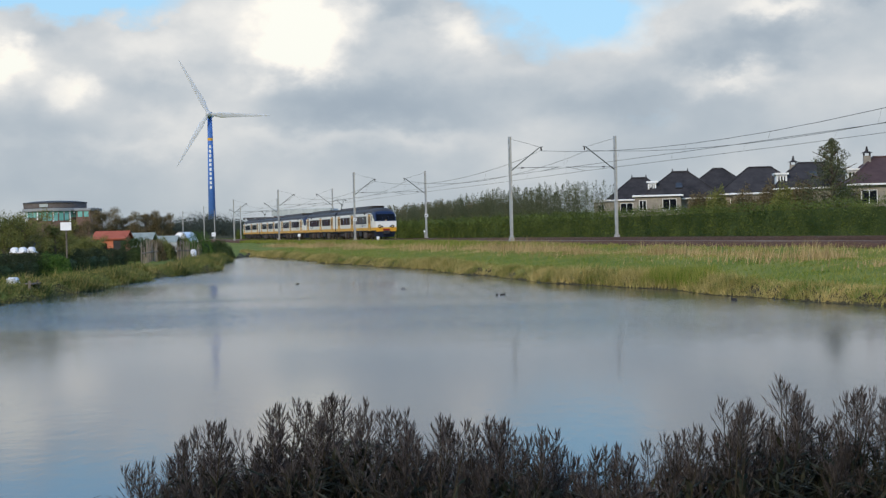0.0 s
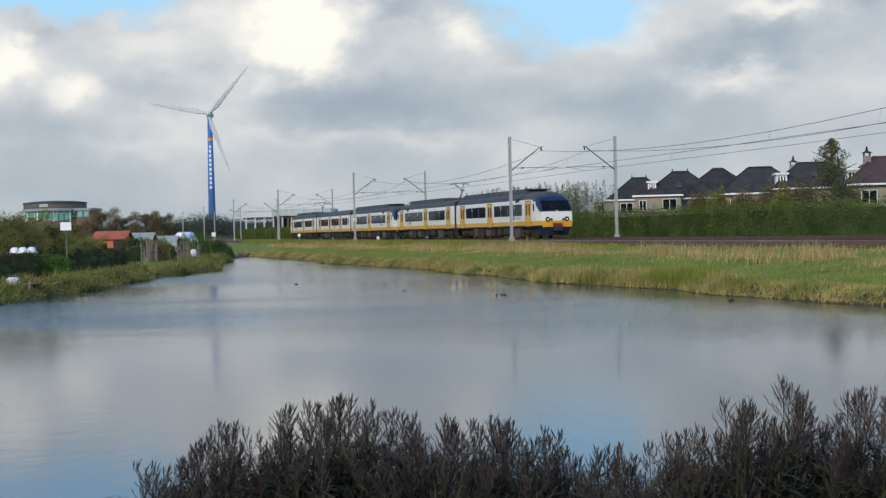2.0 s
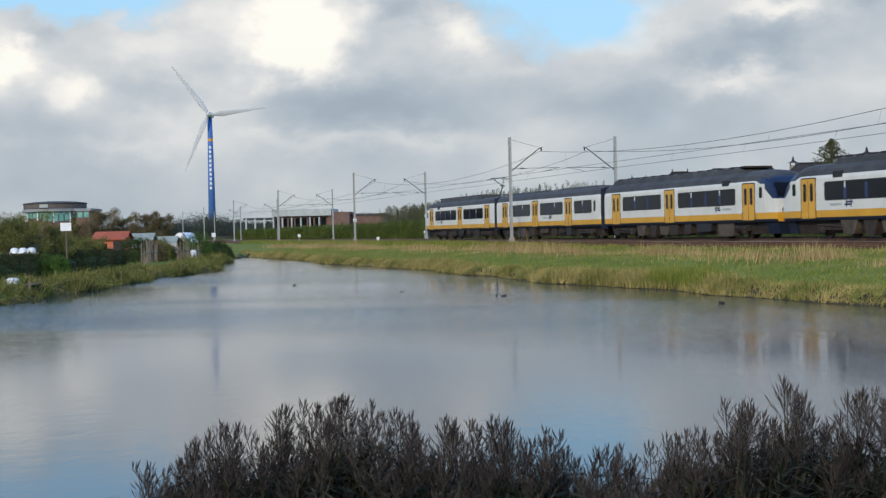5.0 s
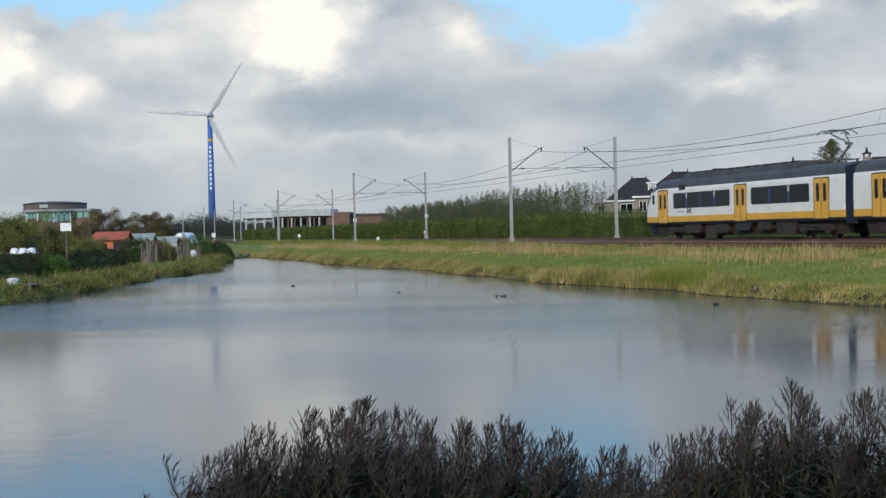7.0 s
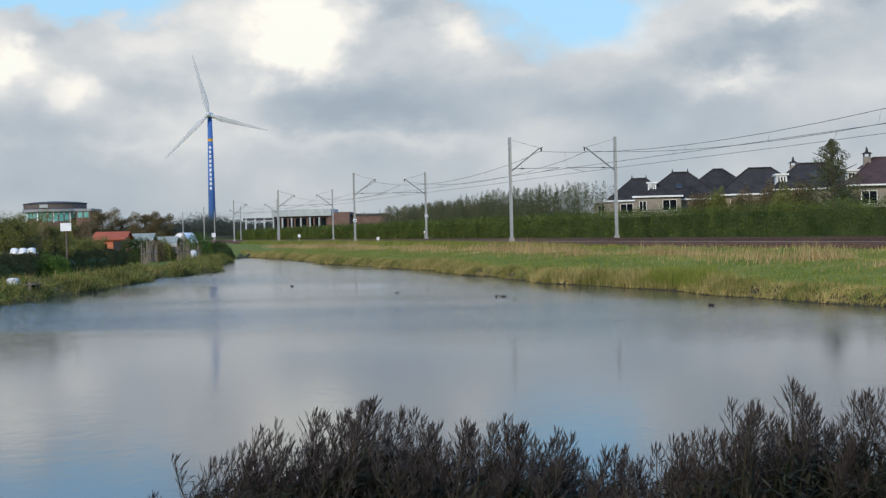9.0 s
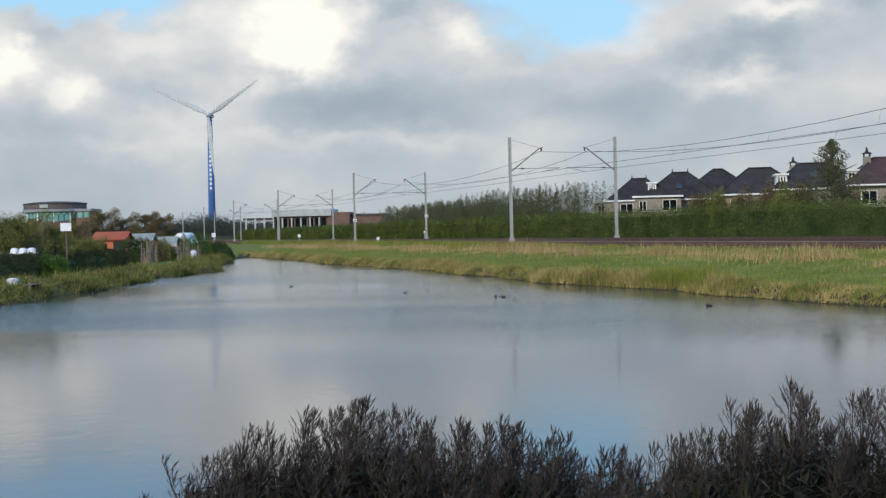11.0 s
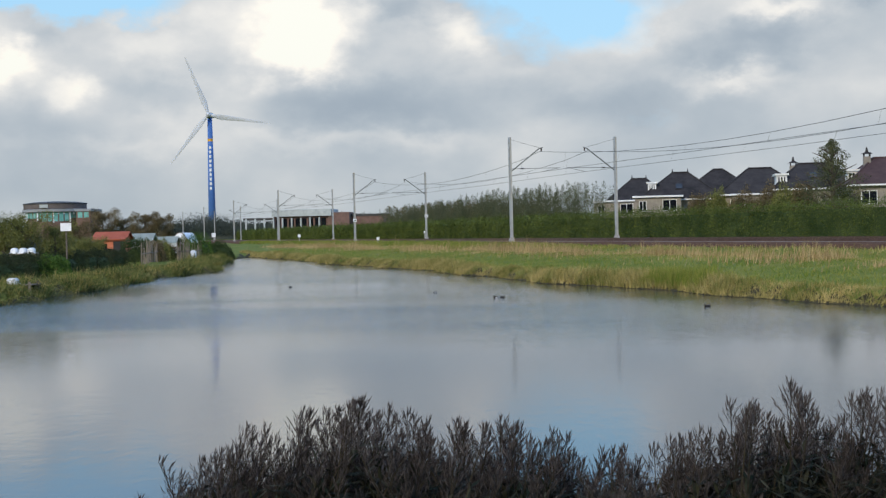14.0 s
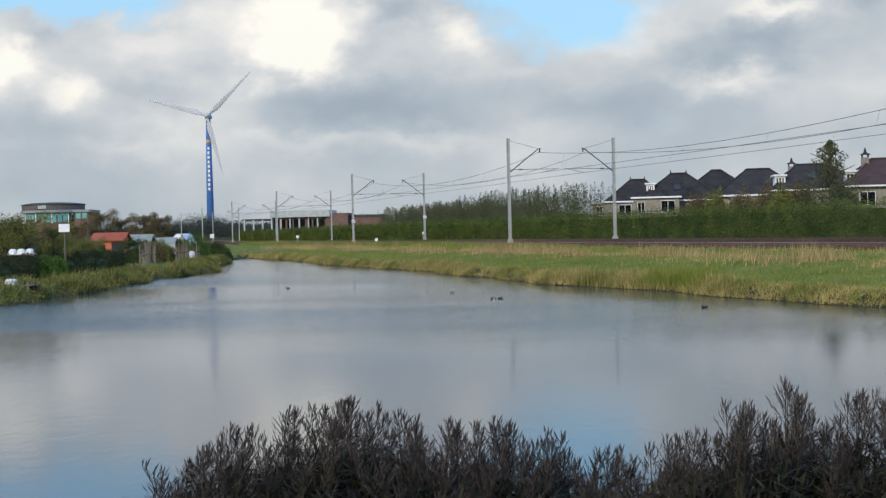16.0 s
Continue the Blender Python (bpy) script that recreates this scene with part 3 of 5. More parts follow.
def cab_front(body, x, sgn):
    """Windscreen, lamps and coupler at the cab end; the shell's nose points to +x (sgn 1) in the car's own space."""
    def lean(z):
        return x - max(0.0, z - 1.75) * 0.34 - max(0.0, z - 2.3) * 0.30
    for y0, y1 in ((-1.12, -0.37), (-0.34, 0.34), (0.37, 1.12)):
        m = Mesh("glass")
        pts = [(y0, 2.22), (y1, 2.22), (y1 * 0.96, 2.95), (y0 * 0.96, 2.95)]
        m.loft([[(lean(z) - 0.05, y, z) for y, z in pts], [(lean(z) + 0.025, y, z) for y, z in pts]], 0)
        m.link("windscreen", body, "tinted cab windscreen")
    for s in (-1, 1):
        y = s * 0.78
        for q, r, mt in ((0.0, 0.19, "rubber"), (0.03, 0.065, "headlight")):
            m = Mesh(mt)
            m.tube([(x - 0.02, y, 1.50), (x + 0.03 + q, y, 1.50)], r, 16)
            m.link("headlight_bezel" if mt == "rubber" else "headlight", body, "round glowing headlight" if mt == "headlight" else "black headlight surround")
        m = Mesh("rubber")
        m.tube([(x - 0.02, y - s * 0.30, 1.48), (x + 0.05, y - s * 0.30, 1.48)], 0.09, 12)
        m.link("tail_light", body)
        for side in (s,):
            pane_box(x - 1.75, x - 1.25, 2.10, 2.78, 1.36, side, "glass", 0.12, 0.03).link("cab_side_window", body)
            pane_box(x - 1.95, x - 1.15, 1.40, 2.90, 1.385, side, "white_paint", 0.10, 0.03).link("cab_door", body, "white cab door")
            pane_box(x - 1.72, x - 1.38, 2.15, 2.75, 1.395, side, "glass", 0.10, 0.03).link("cab_door_window", body)
    m = Mesh("headlight")
    m.tube([(lean(2.16) - 0.02, 0, 2.16), (lean(2.16) + 0.06, 0, 2.16)], 0.045, 10)
    m.link("top_light", body, "small bright lamp above the nose")
    m = Mesh("red", "rubber")
    m.box((x - 0.1, -0.40, 1.04), (x + 0.10, 0.40, 1.22), 0, 0.04)
    m.box((x - 0.2, -0.36, 0.60), (x + 0.42, 0.36, 0.98), 1, 0.06)
    m.link("coupler", body, "black automatic coupler under a red cover")
    m = Mesh("navy")
    m.loft([[(x - 1.3, -1.25, 0.90), (x - 1.3, 1.25, 0.90), (x - 1.3, 1.1, 0.26), (x - 1.3, -1.1, 0.26)],
            [(x - 0.12, -1.12, 0.92), (x - 0.12, 1.12, 0.92), (x - 0.22, 0.95, 0.26), (x - 0.22, -0.95, 0.26)]])
    m.link("snow_plough", body, "dark blue front skirt")


def turned(body, unit, x_at, flip):
    body.parent = unit
    body.matrix_basis = pose(x_at, 0, 0, 0, 0, 180 if flip else 0)


def end_car(unit, x_back, flip, tall=True, panto=False):
    """A driving car in its own space from 0 (gangway) to 26.1 (nose); x_back is its gangway's place in the unit."""
    body = car_shell(0, CAR_LEN, True).link("car_body")
    L = CAR_LEN
    flank(body, [L - 3.0, L - 13.7, L - 22.6], [(L - 12.4, L - 4.6), (L - 21.4, L - 15.0)], logo=L - 7.0)
    cab_front(body, L, 1)
    for y in (-1.395, 1.335):
        pane = Mesh("rubber")
        pane.box((L - 6.3, y, 2.93), (L - 5.4, y + 0.06, 3.24))
        pane.link("destination_display", body, "black destination display")
    f = Mesh("roof_grey")
    x0, x1 = 1.0 + (4.5 if panto else 0.0), L - 4.6
    f.loft([[(x, -1.0 * w, 3.45), (x, -0.92 * w, 3.86 * h), (x, -0.7 * w, 3.96 * h), (x, 0.7 * w, 3.96 * h), (x, 0.92 * w, 3.86 * h), (x, 1.0 * w, 3.45)]
            for x, w, h in ((x0, 0.96, 0.99), (x0 + 0.1, 1, 1), (x1 - 0.5, 1, 1), (x1, 0.92, 0.95))])
    f.link("roof_fairing", body, "sooty grey ribbed roof fairing")
    for k in range(14):
        r = Mesh("under")
        x = x0 + 0.6 + k * (x1 - x0 - 1.2) / 13
        r.box((x, -0.85, 3.9), (x + 0.7, 0.85, 4.0), 0, 0.04)
        r.link("roof_grille", body)
    if panto:
        pantograph(body, 3.0)
    turned(body, unit, x_back, flip)
    s = -1 if flip else 1
    for x in (3.6, L - 5.2):
        bogie(unit, x_back + s * x)
    underfloor(unit, min(x_back, x_back + s * L), max(x_back, x_back + s * L), int(x_back * 7) + 3)
    return body


def middle_car(unit, x0):
    L = MID_LEN
    body = car_shell(0, L, False).link("car_body")
    flank(body, [7.0, 14.8, 22.8], [(2.1, 5.7), (8.2, 13.5), (16.0, 21.6)], logo=11.0, slit=1.5)
    f = Mesh("roof_grey")
    f.loft([[(x, -0.8, 3.5), (x, -0.7, 3.78), (x, 0.7, 3.78), (x, 0.8, 3.5)] for x in (3.0, 11.0)])
    f.loft([[(x, -0.8, 3.5), (x, -0.7, 3.78), (x, 0.7, 3.78), (x, 0.8, 3.5)] for x in (14.0, 23.0)])
    f.link("roof_fairing", body)
    turned(body, unit, x0 + L, True)
    for x in (4.0, L - 4.0):
        bogie(unit, x0 + x)
    underfloor(unit, x0, x0 + L, int(x0) + 77)


def pantograph(body, x):
    p = Mesh("wire", "insul")
    z0, z1 = 3.8, 5.33
    for q in (-0.55, 0.55):
        for y in (-0.5, 0.5):
            p.tube([(x + q, y, 3.6), (x + q, y, 3.85)], 0.06, 8, 1)
    p.box((x - 0.7, -0.55, 3.84), (x + 0.7, -0.47, 3.90))
    p.box((x - 0.7, 0.47, 3.84), (x + 0.7, 0.55, 3.90))
    p.box((x - 0.12, -0.5, 3.84), (x + 0.12, 0.5, 3.92))
    knee = (x - 0.75, 4.62)
    p.tube([(x + 0.1, 0, 3.88), (knee[0], 0, knee[1])], 0.055, 6)
    p.tube([(x + 0.45, 0, 3.88), (knee[0] - 0.12, 0, knee[1] - 0.12)], 0.03, 6)
    for s in (-1, 1):
        p.tube([(knee[0], 0, knee[1]), (x + 0.45, s * 0.45, z1 - 0.12)], 0.035, 6)
        p.tube([(x + 0.05, s * 0.4, z1 - 0.12), (x + 0.85, s * 0.4, z1 - 0.12)], 0.025, 5)
    for q in (0.08, 0.82):
        pts = [(x + q, y, z1 - 0.28 * max(0, abs(y) - 0.62) ** 1.2 / 0.3) for y in (-0.9, -0.75, -0.6, 0, 0.6, 0.75, 0.9)]
        p.tube(pts, 0.028, 6)
    p.tube([(knee[0] + 0.1, -0.2, knee[1]), (knee[0] + 0.1, 0.2, knee[1])], 0.06, 6)
    p.link("pantograph", body, "raised single-arm pantograph")


def gangway(unit, x):
    g = Mesh("navy")
    g.box((x - 0.42, -1.32, 0.72), (x + 0.42, 1.32, 3.42), 0, 0.10)
    for k in range(5):
        g.box((x - 0.34 + k * 0.15, -1.36, 0.76), (x - 0.26 + k * 0.15, 1.36, 3.47))
    g.link("gangway", unit, "dark blue gangway bellows")


def build_train():
    label = "white electric train unit with yellow stripe and doors, blue cab"
    lead = thing("train_unit", RAIL, "two-car " + label, "train", "coupled train units")
    end_car(lead, -CAR_LEN, False)
    end_car(lead, -CAR_LEN, True, panto=True)
    gangway(lead, -CAR_LEN)
    rear = thing("train_unit", RAIL, "three-car " + label, "train", "coupled train units")
    end_car(rear, -CAR_LEN, False)
    middle_car(rear, -CAR_LEN - MID_LEN)
    end_car(rear, -CAR_LEN - MID_LEN, True, panto=True)
    gangway(rear, -CAR_LEN)
    gangway(rear, -CAR_LEN - MID_LEN)
    return lead, rear


LEAD_UNIT, REAR_UNIT = build_train()
# place of the leading nose along the track, second by second
NOSE = [(0.0, -171.1), (1.5, -125.0), (3.0, -78.6), (4.5, -34.2), (6.5, 24.0), (7.0, 38.6), (7.5, 52.6), (7.8, 61.4), (10.0, 126.0), (16.0, 300.0)]
UNIT_GAP = 0.6


def train_rows(back):
    return [(t, RAIL @ pose(a - back, TRACKS[0], RAIL_Z)) for t, a in NOSE]
# ---- overhead line ----
MASTS_A = [-46.0, -113.4, -177.4, -240.7, -303.3, -366.0, -428.0]
NEAR_N, FAR_N, BASE_Z, MAST_H = 35.1, 44.0, 1.47, 8.1
WIRE_Z, MESS_Z = RAIL_Z + 5.35, RAIL_Z + 7.0


def build_mast(side):
    """side 1: stands by the pond and reaches over to the near track; -1: the other way round."""
    th = thing("catenary_mast", RAIL, "tall grey galvanised overhead-line mast with cantilever", "mast", "masts along the railway")
    m = Mesh("mast")
    h = 0.09
    for q in (-1, 1):
        m.box((-h, q * 0.10 - 0.012, 0.1), (h, q * 0.10 + 0.012, MAST_H))
    m.box((-0.012, -0.09, 0.1), (0.012, 0.09, MAST_H))
    m.link("pole", th)
    f = Mesh("concrete")
    f.loft([[(x * s, y * s, z) for x, y in ((-1, -1), (1, -1), (1, 1), (-1, 1))] for s, z in ((0.22, -0.32), (0.2, -0.05), (0.15, 0.12), (0.12, 0.16))])
    f.link("foundation", th, "pale concrete foot")
    c = Mesh("wire", "insul")
    r = 2.5 * side
    z_m = MESS_Z - BASE_Z
    c.tube([(0, 0.1 * side, z_m - 1.55), (0, r, z_m + 0.28)], 0.045, 6)
    c.tube([(0, r, z_m + 0.28), (0, r + 0.25 * side, z_m + 0.33)], 0.03, 6)
    c.tube([(0, r + 0.12 * side, z_m + 0.28), (0, r + 0.12 * side, z_m + 0.02)], 0.06, 8, 1)
    c.tube([(0, 0.1 * side, z_m + 0.95), (0, r, z_m + 0.30)], 0.012, 4)
    c.link("cantilever", th, "thin steel cantilever bracket")
    a = Mesh("wire", "insul")
    zc = WIRE_Z - BASE_Z
    a.tube([(0, 0.1 * side, zc + 0.30), (0, r + 1.7 * side, zc + 0.34)], 0.022, 6)
    a.tube([(0, 0.9 * side, zc + 0.31), (0, 1.15 * side, zc + 0.31)], 0.055, 8, 1)
    a.tube([(0, r + 1.5 * side, zc + 0.32), (0, r + 0.1 * side, zc + 0.02)], 0.018, 5)
    a.link("registration_arm", th)
    return th


def build_line():
    for n, side in ((NEAR_N, 1), (FAR_N, -1)):
        first = None
        for a in MASTS_A:
            at = RAIL @ pose(a, n, BASE_Z)
            if first is None:
                first = build_mast(side)
                first.matrix_basis = at
            else:
                copy_thing(first, at)
    for n0, q in ((TRACKS[0], 0), (TRACKS[1], 1)):
        ln = thing("overhead_wire", RAIL, "thin dark contact wire hung from a sagging carrier wire", "wire", "overhead wires")
        mess, cont, mp, cp = Mesh("wire"), Mesh("wire"), [], []
        stops = [16.0] + MASTS_A
        for a0, a1 in zip(stops[:-1], stops[1:]):
            pts = []
            for k in range(13):
                t = k / 12
                sag = 1.25 * 4 * t * (1 - t)
                pts.append((a0 + (a1 - a0) * t, n0 + (0.2 if k % 12 else 0), MESS_Z - sag))
            mp += pts[:-1]
            cp += [(a0, n0 - 0.2, WIRE_Z), ((a0 + a1) / 2, n0 + 0.2, WIRE_Z - 0.02)]
            for k in range(1, 12, 2):
                d = Mesh("wire")
                p = pts[k]
                d.tube([p, (p[0], n0, WIRE_Z)], 0.005, 4)
                d.link("dropper", ln)
        mess.tube(mp, 0.016, 5)
        cont.tube(cp, 0.014, 5)
        mess.link("carrier_wire", ln)
        cont.link("contact_wire", ln)


build_line()
# ---- hedges, trees ----
def leaf_thing(name, me, label, category, kind="", at=None):
    ob = new(name, me)
    if at is not None:
        ob.matrix_basis = at
    return tagged(ob, label, category, kind=kind)


def build_hedge():
    rng = np.random.default_rng(3)
    root = thing("hedge", RAIL, "long clipped dark green hedge behind the railway", "hedge")
    a0, a1, n0, n1, z0 = -420.0, -10.0, 49.0, 51.5, 0.7
    # core in the darker leaf colour, which paints the shade between the leaves
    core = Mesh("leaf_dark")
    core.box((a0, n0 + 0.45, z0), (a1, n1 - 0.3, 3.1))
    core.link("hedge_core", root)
    n = 230000
    a = -10 - (410 * rng.uniform(0, 1, n) ** 1.35)
    top = rng.uniform(0, 1, n) < 0.28
    z = rng.uniform(z0, 3.35, n)
    bump = 0.18 * np.sin(a * 0.9) + 0.12 * np.sin(a * 2.3 + 1) + 0.1 * np.sin(a * 5.1)
    nn = n0 + 0.35 + 0.25 * bump + rng.normal(0, 0.14, n)
    zt = 3.3 + bump + rng.exponential(0.15, n)
    nn = np.where(top, rng.uniform(n0 + 0.2, n1, n), nn)
    z = np.where(top, zt, z)
    size = np.clip(0.048 + (-a - 60) * 0.0003, 0.046, 0.12)
    me = leaves("hedge_leaves", np.stack([a, nn, z], 1), 1.0, "leaf", rng, 0.3)
    co = np.empty(len(me.vertices) * 3, dtype=np.float32)
    me.vertices.foreach_get("co", co)
    co = co.reshape(-1, 4, 3)
    mid = np.stack([a, nn, z], 1).astype(np.float32)[:, None, :]
    co = mid + (co - mid) * size[:, None, None].astype(np.float32)
    me.vertices.foreach_set("co", co.ravel())
    ob = new("hedge_leaves", me)
    ob.parent = root
    ob["kind"] = "stuff"


def tree(at, height, width, mat, label, seed, count=2600, leaf=0.16, base=0.25, conifer=False, name="tree", spiky=0.0):
    rng = np.random.default_rng(seed)
    root = thing(name, at, label, "tree" if name == "tree" else "shrub")
    t = Mesh("bark")
    r = height * 0.022 + 0.03
    t.tube([(0, 0, -0.3), (0.03 * height * 0.2, 0, height * 0.3), (0, 0.02 * height * 0.3, height * 0.62), (0, 0, height * 0.92)], [r * 1.25, r, r * 0.6, r * 0.12], 7)
    ends = []
    limbs = 9 if not conifer else 36
    for k in range(limbs):
        ang, zz = k * 2.4 + rng.uniform(-0.4, 0.4), height * (base + (0.9 - base) * (k + 0.5 + rng.uniform(-1, 1) * (1.5 if conifer else 0.2)) / limbs)
        f = (zz / height - base) / (1 - base)
        out = width / 2 * ((1 - f) ** 0.8 * 0.95 + 0.08 if conifer else math.sqrt(max(0.05, 1 - (1.6 * f - 0.7) ** 2))) * rng.uniform(0.5 if conifer else 0.75, 1.1)
        tip = (out * math.cos(ang), out * math.sin(ang), zz + out * (0.36 if conifer else 0.45))
        mid = (tip[0] * 0.5, tip[1] * 0.5, zz + (tip[2] - zz) * 0.35)
        t.tube([(0, 0, zz - out * 0.15), mid, tip], [r * 0.45, r * 0.28, r * 0.08], 5)
        ends += [(tip, out), (mid, out)]
    t.link("trunk", root)
    pts = []
    ends.append(((0, 0, height * 0.9), width * 0.3))
    per = count // len(ends)
    for (x, y, z), out in ends:
        spread_r = max(0.25, out * (0.36 if conifer else 0.48))
        g = unit_vectors(rng, per) * (1.75 * rng.uniform(0, 1, (per, 1)) ** 0.55) * rng.uniform(0.75, 1.12, (per, 1))
        g = g * spread_r * np.array([0.62, 0.62, 0.6 if conifer else 0.55])
        pts.append(g + np.array([x, y, z]))
    if conifer:
        # ragged tapering skirts of boughs instead of round clusters
        hz = base + (1 - base) * rng.uniform(0, 1, count) ** 1.25
        th = rng.uniform(0, 6.283, count)
        ragged = 0.85 + 0.42 * np.sin(th * 2 + hz * 17) + 0.32 * np.sin(th * 3 - hz * 31 + 2)
        rr = width / 2 * ((1 - hz) ** 0.85 * 0.95 + 0.02) * ragged * rng.uniform(0.1, 1, count) ** 0.5
        pts = [np.stack([rr * np.cos(th), rr * np.sin(th), hz * height + rr * 0.15], 1)]
    p = np.concatenate(pts)
    p = p[p[:, 2] > 0.05]
    ob = new("crown", leaves("crown", p, leaf, mat, rng, 0.2))
    ob.parent = root
    return root


def tree_belt(name, a_range, n_range, h_fn, mat, label, seed, plants, leaf, stems=5, at=RAIL):
    """A dense belt of young trees that nobody could count: stems and upright leafy shoots in one mesh."""
    rng = np.random.default_rng(seed)
    pts, ups = [], []
    for _ in range(plants):
        a, n = rng.uniform(*a_range), rng.uniform(*n_range)
        h = h_fn(a) * rng.uniform(0.72, 1.08)
        w = h * rng.uniform(0.16, 0.26)
        k = 380
        f = rng.uniform(0.05, 1.0, k) ** 0.8
        rr = w * (1 - f) ** 0.6 * np.abs(np.clip(rng.normal(0, 0.75, k), -1.5, 1.5))
        th = rng.uniform(0, 6.283, k)
        pts.append(np.stack([a + rr * np.cos(th), n + rr * np.sin(th), 0.8 + f * h], 1))
    p = np.concatenate(pts)
    return leaf_thing(name, leaves(name, p, leaf, mat, rng, 0.9), label, "trees", "stuff", at)


def shrub_mass(name, at, size, mat, label, seed, count, leaf, category="hedge", clipped=False, core=True):
    """A hedge or bush: leafy shell round a core coloured dark for the shade inside."""
    rng = np.random.default_rng(seed)
    root = thing(name, at, label, category)
    sx, sy, sz = size
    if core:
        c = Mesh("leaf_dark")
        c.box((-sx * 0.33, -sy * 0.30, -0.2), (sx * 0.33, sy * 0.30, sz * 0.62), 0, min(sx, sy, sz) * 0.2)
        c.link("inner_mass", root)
    v = unit_vectors(rng, count)
    v[:, 2] = np.abs(v[:, 2])
    if clipped:
        v = v / np.max(np.abs(v), axis=1)[:, None] ** 0.85
    lump = 1 + 0.14 * np.sin(v[:, 0] * 7 + seed) * np.cos(v[:, 1] * 6) + rng.normal(0, 0.05, count)
    p = v * lump[:, None] * np.array([sx / 2, sy / 2, sz])
    p[:, 2] *= rng.uniform(0.35, 1.0, count) ** 0.35
    ob = new("foliage", leaves("foliage", p, leaf, mat, rng, 0.3))
    ob.parent = root
    return root


build_hedge()
# ---- wind turbine ----
HUB = (-124.8, 806.0, 68.3)
ROTOR_R = 33.5


def build_turbine():
    th = thing("wind_turbine", pose(HUB[0], 810.0, 0.5), "tall wind turbine with blue banded tower and pale grey blades", "wind turbine")
    t = Mesh("tower_blue")
    t.smooth = True
    top = HUB[2] - 1.6
    t.tube([(0, 0, 0), (0, 0, top * 0.5), (0, 0, top)], [2.1, 1.75, 1.25], 24)
    t.link("tower", th, "blue steel tower")
    for z0, z1, mt in ((53.6, 55.4, "yellow"), (21.0, 23.5, "red")):
        b = Mesh(mt)
        r = 2.1 - (2.1 - 1.25) * z0 / top + 0.04
        b.tube([(0, 0, z0), (0, 0, z1)], [r, r - 0.04], 24)
        b.link("painted_band", th, "faded colour emblem on the tower")
    # the tower's lettering, too far to read: pale bars one below the other
    for k in range(10):
        z = 27.5 + k * 2.45
        r = 2.1 - 0.85 * z / top
        b = Mesh("white_trim")
        b.box((-0.55, -r - 0.10, z), (0.55, -r + 0.35, z + 1.5))
        b.link("writing_bar", th, "white letter-high bar")
    n = Mesh("blade_grey")
    z = HUB[2] - 0.5
    n.loft([[(x * w, y, z + q * h) for x, q in ((-1.3, -1.3), (1.3, -1.3), (1.6, 0), (1.2, 1.3), (-1.2, 1.3), (-1.6, 0))]
            for y, w, h in ((-2.6, 0.85, 0.85), (-1.5, 1, 1), (4.5, 1, 1), (6.5, 0.7, 0.7))])
    n.link("nacelle", th, "grey nacelle")
    rotor = Mesh("blade_grey")
    rotor.smooth = True
    rotor.tube([(0, -1.8, 0), (0, -0.9, 0), (0, 0.4, 0), (0, 1.2, 0)], [0.3, 1.3, 1.6, 1.5], 20)
    ro = rotor.link("rotor", None)
    ro.parent = th
    ro.matrix_basis = pose(0, HUB[1] - 810.0, HUB[2] - 0.5)
    for k in range(3):
        b = Mesh("blade_grey")
        rings = []
        for f, c, th_ in ((0.03, 1.5, 1.4), (0.10, 1.9, 1.2), (0.20, 3.1, 0.7), (0.35, 2.6, 0.5), (0.6, 1.8, 0.32), (0.85, 1.05, 0.2), (0.97, 0.55, 0.1), (1.0, 0.15, 0.04)):
            z = f * ROTOR_R
            tw = radians(22 * (1 - f) ** 2)
            ring = []
            for j in range(10):
                q = 2 * math.pi * j / 10
                x, y = c * (0.5 * math.cos(q) + 0.12), th_ * 0.5 * math.sin(q)
                ring.append((x * math.cos(tw) - y * math.sin(tw), x * math.sin(tw) + y * math.cos(tw), z))
            rings.append(ring)
        b.loft(rings)
        bo = b.link("blade", ro)
        bo.matrix_basis = pose(0, 0, 0, 0, 120 * k, 0)
    return th, ro


TURBINE, ROTOR = build_turbine()
# clockwise turn of the rotor in degrees
ROTOR_TURN = [(0.0, -27.6), (4.2, 368.4), (6.3, 566.4), (9.2, 845.4), (13.0, 1205.4), (16.0, 1486.0)]


def rotor_rows():
    rows = []
    ts, an = [r[0] for r in ROTOR_TURN], [r[1] for r in ROTOR_TURN]
    for k in range(41):
        t = 0.4 * k
        rows.append((t, pose(0, HUB[1] - 810.0, HUB[2] - 0.5, 0, float(np.interp(t, ts, an)), 0)))
    return rows


